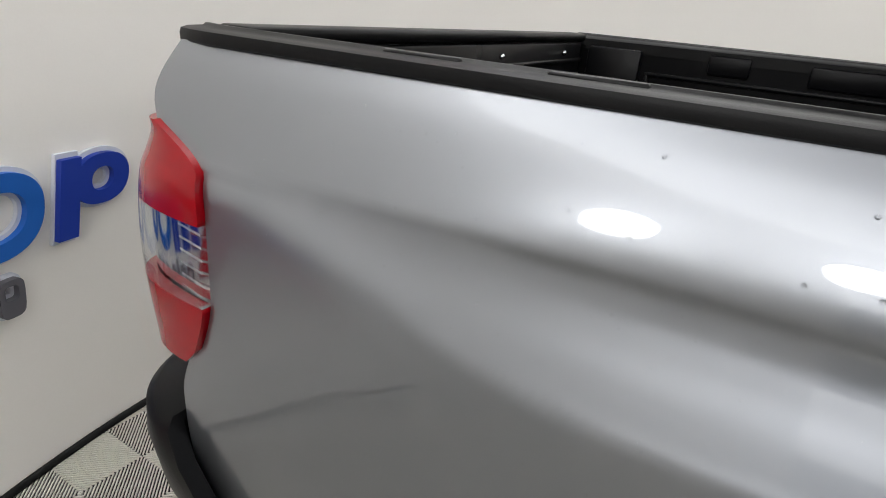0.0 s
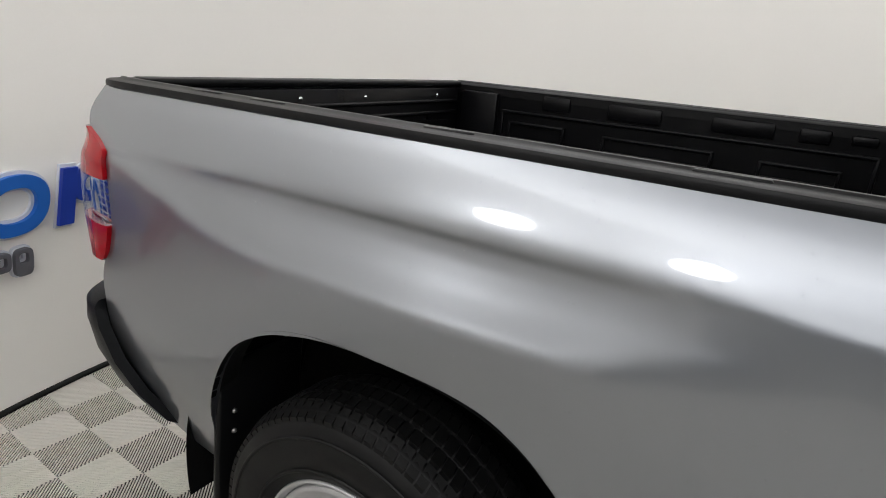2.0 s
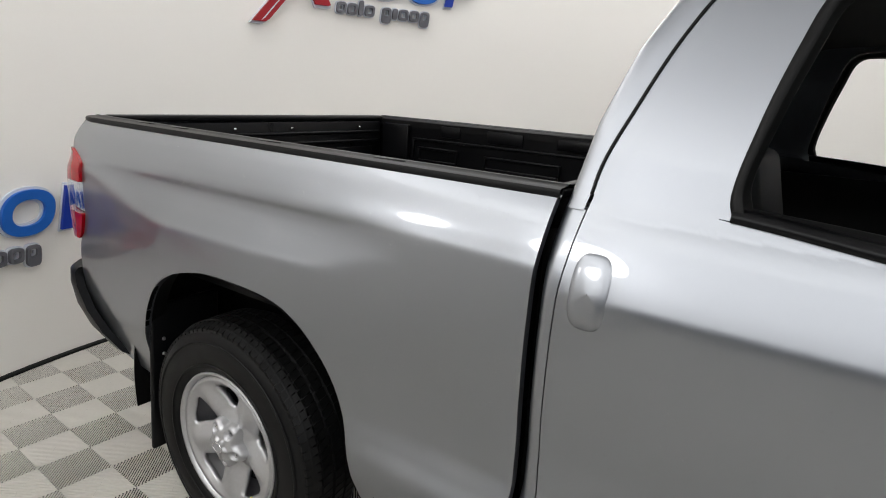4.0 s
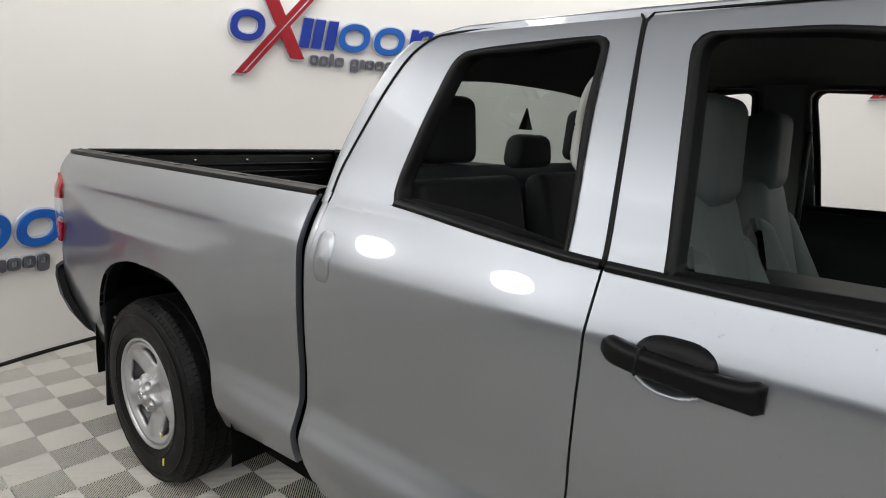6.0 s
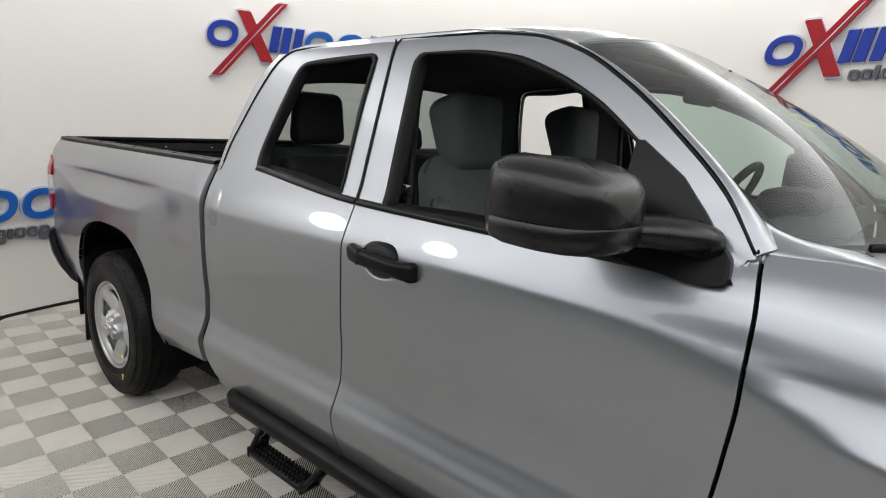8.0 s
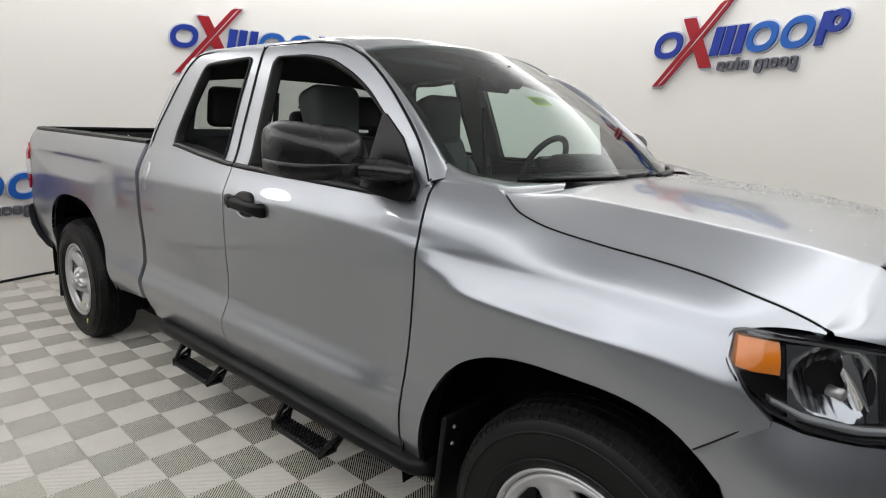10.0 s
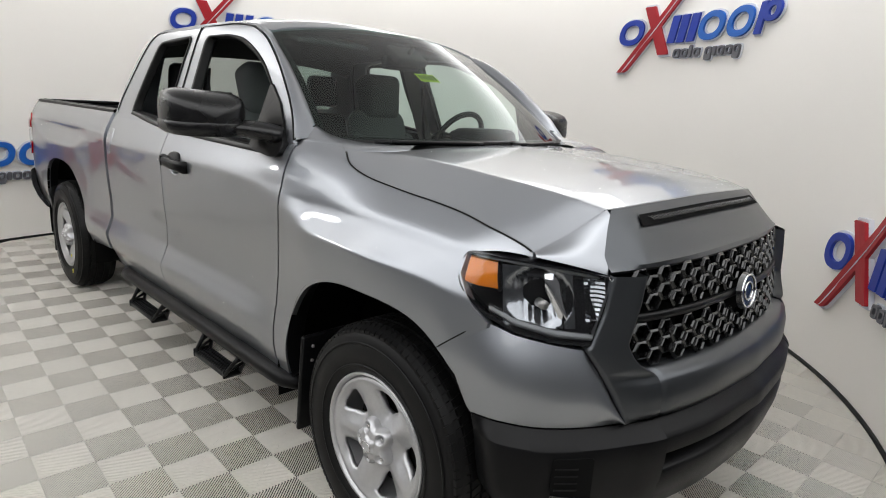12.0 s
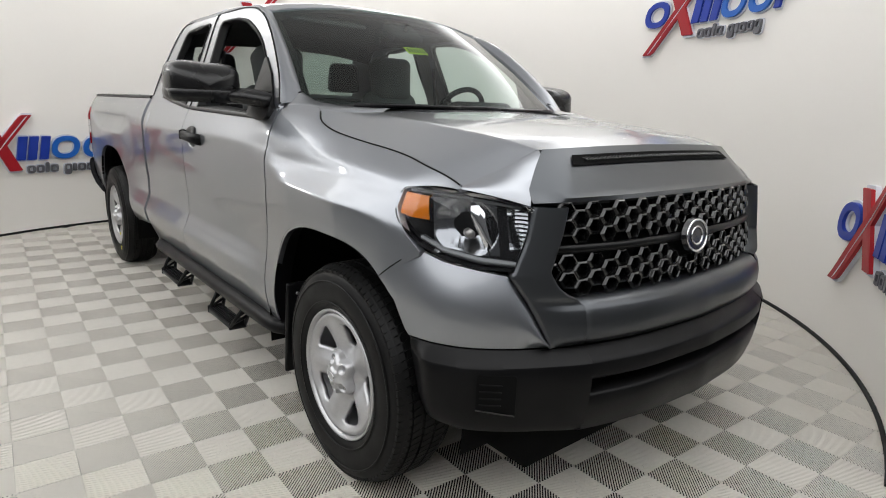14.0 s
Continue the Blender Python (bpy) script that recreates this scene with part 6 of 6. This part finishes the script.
def under():
    bm = bmesh.new()
    box(bm, -0.9, 4.2, -0.46, -0.38, 0.42, 0.56)
    box(bm, -0.9, 4.2, 0.38, 0.46, 0.42, 0.56)
    part("chassis_rail", bm, M_VOID, truck, "black chassis rails")
    bm = bmesh.new()
    rod(bm, (0, -0.75, 0.40), (0, 0.75, 0.40), 0.05, 12)
    part("rear_axle", bm, M_VOID, truck)
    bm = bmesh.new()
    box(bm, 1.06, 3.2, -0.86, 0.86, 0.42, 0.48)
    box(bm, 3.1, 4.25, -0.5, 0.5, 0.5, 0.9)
    # three low boxes added to block light and deepen the shade below
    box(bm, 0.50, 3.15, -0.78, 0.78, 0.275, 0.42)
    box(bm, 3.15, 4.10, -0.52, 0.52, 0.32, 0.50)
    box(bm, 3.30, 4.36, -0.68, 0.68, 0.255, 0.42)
    part("floor_pan_light_block", bm, M_VOID, truck)
    for s in (-1, 1):
        # mud flaps
        for x, z0, z1, yo in ((-0.445, 0.17, 0.76, 0.965), (3.215, 0.21, 0.62, 0.955)):
            m = Matrix.Translation((x, s * (yo - 0.135), (z0 + z1) / 2)) @ Euler((0, radians(5), 0)).to_matrix().to_4x4()
            f = part("mud_flap", rbox((0.022, 0.27, z1 - z0), 0.009, m, 2), M_SATIN, truck, "black mud flap behind the wheel")
            for dz in (0.16, 0.10):
                bm = bmesh.new()
                bmesh.ops.create_icosphere(bm, subdivisions=1, radius=0.008, matrix=m @ Matrix.Translation((0.012, s * 0.09, dz)))
                part("bolt", bm, M_STEEL, f)


def running_board(s):
    b = thing("running_board", "", "")
    b.parent = truck
    tagged(b, "black tubular side step with two hanging treads")
    xs = np.linspace(1.20, 3.16, 30)
    pts = [(x, s * (0.945 - 0.03 * max(0, (1.26 - x) / 0.06) ** 2 - 0.05 * max(0, (x - 3.06) / 0.10) ** 2), 0.392) for x in xs]
    tube("tube", pts, (0.044, 0.037), M_BLACK, b, "black powder-coated tube", 18)
    # black strip added to cover the bright floor between tube and sill
    bm = bmesh.new()
    box(bm, 1.16, 3.10, min(s * 0.78, s * 0.915), max(s * 0.78, s * 0.915), 0.378, 0.402)
    part("sill_gap_strip", bm, M_VOID, b, "black strip added to darken the gap under the sill")
    for x in (1.5, 2.2, 2.9):
        bm = bmesh.new()
        box(bm, x - 0.03, x + 0.03, min(s * 0.6, s * 0.96), max(s * 0.6, s * 0.96), 0.40, 0.425, 0.004)
        part("bracket", bm, M_VOID, b)
    for x0, x1 in ((1.41, 1.78), (2.32, 2.66)):
        bm = bmesh.new()
        box(bm, x0, x1, min(s * 0.915, s * 1.0), max(s * 0.915, s * 1.0), 0.236, 0.262, 0.010)
        part("step_tread", bm, M_SATIN, b, "black studded step")
        bm = bmesh.new()
        for i in range(15):
            for j in range(4):
                x = x0 + 0.03 + i * (x1 - x0 - 0.06) / 14
                y = s * (0.926 + j * 0.021)
                bmesh.ops.create_cone(bm, cap_ends=True, segments=6, radius1=0.009, radius2=0.006, depth=0.008, matrix=Matrix.Translation((x, y, 0.265)))
        tagged(part("studs", bm, M_BLACK, b, "rows of grip studs"), kind="stuff")
        for x, lean in ((x0 + 0.012, 0.030), (x1 - 0.012, 0.075)):
            bm = bmesh.new()
            foot, head = ((x, s * 0.994, 0.25), (x, s * 0.920, 0.25)), ((x + lean, s * 0.950, 0.365), (x + lean, s * 0.915, 0.365))
            for p, q in zip(foot, head):
                rod(bm, p, q, 0.010, 8)
            for k in range(2):
                p = Vector(foot[0]).lerp(Vector(head[0]), 0.15 + 0.4 * k)
                q = Vector(foot[1]).lerp(Vector(head[1]), 0.5 + 0.4 * k)
                rod(bm, p, q, 0.008, 6)
            box(bm, x - 0.008, x + 0.008, min(s * 0.913, s * 1.002), max(s * 0.913, s * 1.002), 0.233, 0.276, 0.006)
            part("step_hanger", bm, M_SATIN, b)


under()
for side in (-1, 1):
    running_board(side)


# ---- cabin ----
def shape(bm, name, mat, parent, label=""):
    return part(name, bm, mat, parent, label)


def wedge(m, w=0.315, d=0.19, h=0.30):
    """A head restraint: deep at the top, thin at the foot, its front face upright."""
    bm = bmesh.new()
    bmesh.ops.create_cube(bm, size=1.0)
    for v in bm.verts:
        top = v.co.z > 0
        x = d / 2 if v.co.x > 0 else (-d / 2 if top else -d * 0.16)
        if v.co.x > 0 and not top:
            x = d * 0.40
        v.co = Vector((x, math.copysign(w / 2 * (1.0 if v.co.x > 0 else 0.92) * (1.0 if top else 0.95), v.co.y), h / 2 if top else -h / 2))
        if top and v.co.x < 0:
            v.co.z -= 0.035
    bmesh.ops.bevel(bm, geom=bm.edges[:], offset=0.062, segments=6, affect="EDGES", profile=0.5)
    bmesh.ops.transform(bm, matrix=m, verts=bm.verts)
    return bm


def front_seat(y, label, x=2.09):
    seat = thing("front_seat", "", "")
    seat.parent = truck
    tagged(seat, label)
    tilt = radians(-14)
    B = Matrix.Translation((x, y, 0.815)) @ Euler((0, tilt, 0)).to_matrix().to_4x4()
    shape(rbox((0.20, 0.52, 0.65), 0.075, B @ Matrix.Translation((0, 0, 0.33)), 6, (0.72, 0.80)), "backrest", M_SEAT, seat)
    for k in (-1, 1):
        shape(rbox((0.20, 0.16, 0.52), 0.062, B @ Matrix.Translation((0.066, k * 0.205, 0.25)) @ Euler((k * 0.08, radians(-6), k * -0.25)).to_matrix().to_4x4(), 6, (0.45, 0.75)), "side_bolster", M_SEAT, seat)
    shape(wedge(B @ Matrix.Translation((0.035, 0, 0.730)) @ Euler((0, radians(8), 0)).to_matrix().to_4x4()), "headrest", M_SEAT, seat)
    for k in (-1, 1):
        bm = bmesh.new()
        rod(bm, B @ Vector((0.02, k * 0.07, 0.58)), B @ Vector((0.05, k * 0.07, 0.66)), 0.006, 8)
        part("headrest_post", bm, M_STEEL, seat)
    shape(rbox((0.52, 0.52, 0.16), 0.06, Matrix.Translation((2.27, y, 0.90)), 4), "cushion", M_SEAT, seat)


def rear_bench():
    b = thing("rear_bench", "", "")
    b.parent = truck
    tagged(b, "dark grey rear bench with head restraints")
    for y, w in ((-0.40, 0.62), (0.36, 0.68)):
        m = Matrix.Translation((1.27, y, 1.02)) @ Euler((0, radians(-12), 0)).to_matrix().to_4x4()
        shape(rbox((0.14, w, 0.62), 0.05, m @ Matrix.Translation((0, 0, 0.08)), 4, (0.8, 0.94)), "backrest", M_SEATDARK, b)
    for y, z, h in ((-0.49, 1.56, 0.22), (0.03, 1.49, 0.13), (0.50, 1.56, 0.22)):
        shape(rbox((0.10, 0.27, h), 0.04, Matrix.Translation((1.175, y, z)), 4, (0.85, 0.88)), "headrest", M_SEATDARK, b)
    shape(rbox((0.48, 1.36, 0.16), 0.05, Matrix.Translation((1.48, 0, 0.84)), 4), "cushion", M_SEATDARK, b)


def dashboard():
    d = thing("dashboard", "", "")
    d.parent = truck
    tagged(d, "dark dashboard with a hooded instrument panel")
    ys = np.linspace(-0.78, 0.78, 30)
    prof = [(3.16, 1.30), (3.05, 1.325), (2.94, 1.315), (2.86, 1.28), (2.82, 1.20), (2.84, 1.05), (2.90, 0.85)]
    P = [[(x - 0.02 * (1 - (y / 0.78) ** 2), y, z) for x, z in prof] for y in ys]
    sheet("dash_top", P, M_TRIM, d, "dark padded dash top")
    m = Matrix.Translation((2.90, 0.40, 1.345))
    shape(rbox((0.20, 0.36, 0.10), 0.045, m, 4), "instrument_hood", M_TRIM, d)
    shape(rbox((0.10, 0.34, 0.36), 0.03, Matrix.Translation((2.80, 0.0, 1.10)), 3), "centre_stack", M_TRIM, d)
    w = thing("steering_wheel", "", "")
    w.parent = truck
    tagged(w, "black three-spoke steering wheel")
    M = Matrix.Translation((2.66, 0.44, 1.31)) @ Euler((0, radians(-62), 0)).to_matrix().to_4x4()
    t = np.linspace(0, 2 * np.pi, 40, endpoint=False)
    rows = [[tuple(M @ Vector(((0.178 + 0.016 * math.cos(k)) * math.cos(a), (0.178 + 0.016 * math.cos(k)) * math.sin(a), 0.016 * math.sin(k)))) for k in np.linspace(0, 2 * np.pi, 10, endpoint=False)] for a in t]
    sheet("wheel_rim", rows, M_TRIM, w, "", close_u=True, close_v=True)
    bm = bmesh.new()
    for a in (90, 270, 180):
        c, s_ = math.cos(radians(a)), math.sin(radians(a))
        rod(bm, M @ Vector((0.02 * c, 0.02 * s_, 0.0)), M @ Vector((0.17 * c, 0.17 * s_, 0)), 0.018, 8, 0.014)
    part("wheel_spokes", bm, M_TRIM, w)
    shape(rbox((0.13, 0.15, 0.05), 0.02, M, 3), "wheel_boss", M_TRIM, w)
    bm = bmesh.new()
    rod(bm, M @ Vector((0, 0, 0)), M @ Vector((0.0, 0, -0.30)), 0.04, 12)
    part("column", bm, M_TRIM, w)
    bm = bmesh.new()
    rod(bm, (2.73, 0.38, 1.33), (2.76, 0.22, 1.36), 0.011, 8)
    part("stalk", bm, M_TRIM, w)


def console():
    c = part("centre_console", rbox((0.78, 0.36, 0.34), 0.035, Matrix.Translation((2.42, 0, 0.99)), 3), M_TRIM, truck, "dark centre console with cup holders")
    for x in (2.46, 2.58):
        for y in (-0.07, 0.07):
            bm = bmesh.new()
            bmesh.ops.create_cone(bm, cap_ends=False, segments=24, radius1=0.042, radius2=0.045, depth=0.012, matrix=Matrix.Translation((x, y, 1.165)))
            part("cup_ring", bm, M_STEEL, c)
    bm = bmesh.new()
    box(bm, 2.38, 2.78, -0.15, 0.15, 1.155, 1.166, 0.005)
    part("console_lid", bm, M_TRIM, c)


def fittings():
    part("interior_mirror", rbox((0.035, 0.24, 0.065), 0.015, Matrix.Translation((2.64, 0.0, 1.70)) @ Euler((0, radians(10), 0)).to_matrix().to_4x4(), 3), M_TRIM, truck, "dark interior mirror")
    bm = bmesh.new()
    rod(bm, (2.66, 0, 1.72), (2.73, 0, 1.775), 0.012, 8)
    part("mirror_stalk", bm, M_TRIM, truck)
    part("sensor_box", rbox((0.14, 0.20, 0.05), 0.02, Matrix.Translation((2.68, 0, 1.735)) @ Euler((0, radians(32), 0)).to_matrix().to_4x4(), 3), M_TRIM, truck)
    for y in (-0.38, 0.38):
        part("sun_visor", rbox((0.17, 0.40, 0.022), 0.009, Matrix.Translation((2.52, y, 1.775)) @ Euler((0, radians(14), 0)).to_matrix().to_4x4(), 2), M_HEAD, truck, "grey sun visor")
    # paper tag behind the windshield with a row of bars
    S, Y = np.meshgrid(np.linspace(0.485, 0.555, 4), np.linspace(-0.25, -0.09, 6), indexing="ij")
    P = windshield_point(S, Y) + np.array((-0.010, 0, -0.008))
    tag = sheet("price_tag", P, M_TAG, truck, "yellow-green paper tag behind the windshield")
    for k in range(6):
        y0 = -0.235 + k * 0.023
        S, Y = np.meshgrid(np.linspace(0.498, 0.540, 2), np.linspace(y0, y0 + 0.012, 2), indexing="ij")
        sheet("ink_bar", windshield_point(S, Y) + np.array((-0.0095, 0, -0.0062)), M_INK, tag)
    # seat belts
    for s in (-1, 1):
        bm = bmesh.new()
        rod(bm, (2.02, s * 0.74, 1.62), (2.03, s * 0.80, 0.95), 0.012, 6)
        part("seat_belt", bm, M_TRIM, truck, "black seat belt")
    # grab handle on the near pillar
    P = path([(1.830, -0.690, 1.692), (1.785, -0.675, 1.694), (1.752, -0.665, 1.655), (1.738, -0.662, 1.59), (1.737, -0.668, 1.52), (1.757, -0.680, 1.488), (1.815, -0.700, 1.482)], 28)
    tube("grab_handle", P, (0.017, 0.015), M_PALEGRIP, truck, "pale grey grab handle on the pillar", 10)
    bm = bmesh.new()
    box(bm, 2.03, 2.045, -0.80, -0.775, 1.34, 1.37, 0.004)
    part("belt_buckle", bm, M_CHROME, truck)


front_seat(-0.40, "grey cloth passenger seat")
front_seat(0.43, "grey cloth driver seat", 2.06)
rear_bench()
dashboard()
console()
fittings()


# ---- drops of water on the paint ----
def drops():
    rng = random.Random(7)
    verts, faces = [], []
    def drop(c, n, r):
        n = Vector(n).normalized()
        a = n.orthogonal().normalized()
        b = n.cross(a)
        k = len(verts)
        c = Vector(c)
        for ring, (rr, h) in enumerate(((1.0, 0.0), (0.75, 0.45), (0.35, 0.68))):
            for i in range(6):
                t = i * math.pi / 3
                verts.append(tuple(c + (a * math.cos(t) + b * math.sin(t)) * r * rr + n * r * h))
        verts.append(tuple(c + n * r * 0.75))
        for ring in range(2):
            for i in range(6):
                j = (i + 1) % 6
                faces.append((k + ring * 6 + i, k + ring * 6 + j, k + ring * 6 + 6 + j, k + ring * 6 + 6 + i))
        for i in range(6):
            faces.append((k + 12 + i, k + 12 + (i + 1) % 6, k + 18))
    def on_side(x, z, r):
        e = 0.004
        w = float(width(x, z))
        dzw = (float(width(x, z + e)) - float(width(x, z - e))) / (2 * e)
        dxw = (float(width(x + e, z)) - float(width(x - e, z))) / (2 * e)
        drop((x, -(w + 0.0003), z), (-dxw, -1, -dzw), r)
    for x0, x1, z0, z1, n in ((-0.7, 0.95, 1.16, 1.33, 110), (-0.6, 0.9, 0.98, 1.16, 40), (1.98, 2.75, 0.78, 1.14, 300), (1.98, 3.0, 1.10, 1.28, 120), (1.2, 1.95, 0.8, 1.2, 60), (2.0, 3.0, 0.55, 0.8, 70), (3.15, 3.9, 1.0, 1.2, 40), (0.45, 0.95, 0.86, 1.10, 60)):
        for _ in range(n * 2):
            x, z = rng.uniform(x0, x1), rng.uniform(z0, z1)
            if 3.1 < x and z < 0.97:
                continue
            on_side(x, z, 0.0012 + 0.0013 * rng.random() ** 2)
    for _ in range(900):
        u, y = rng.uniform(0.02, 0.97), rng.uniform(-0.05, 0.72) if rng.random() < 0.85 else rng.uniform(-0.68, 0)
        p = hood_point(np.array(u), np.array(y))
        drop(p + np.array((0, 0, 0.0003)), (0.08, 0.0, 1), 0.0012 + 0.0024 * rng.random() ** 2)
    ob = link_mesh("beaded_water", verts, faces, M_WATER, truck, "clear drops of water on the paint")
    tagged(ob, kind="stuff")


drops()
build_tiles()
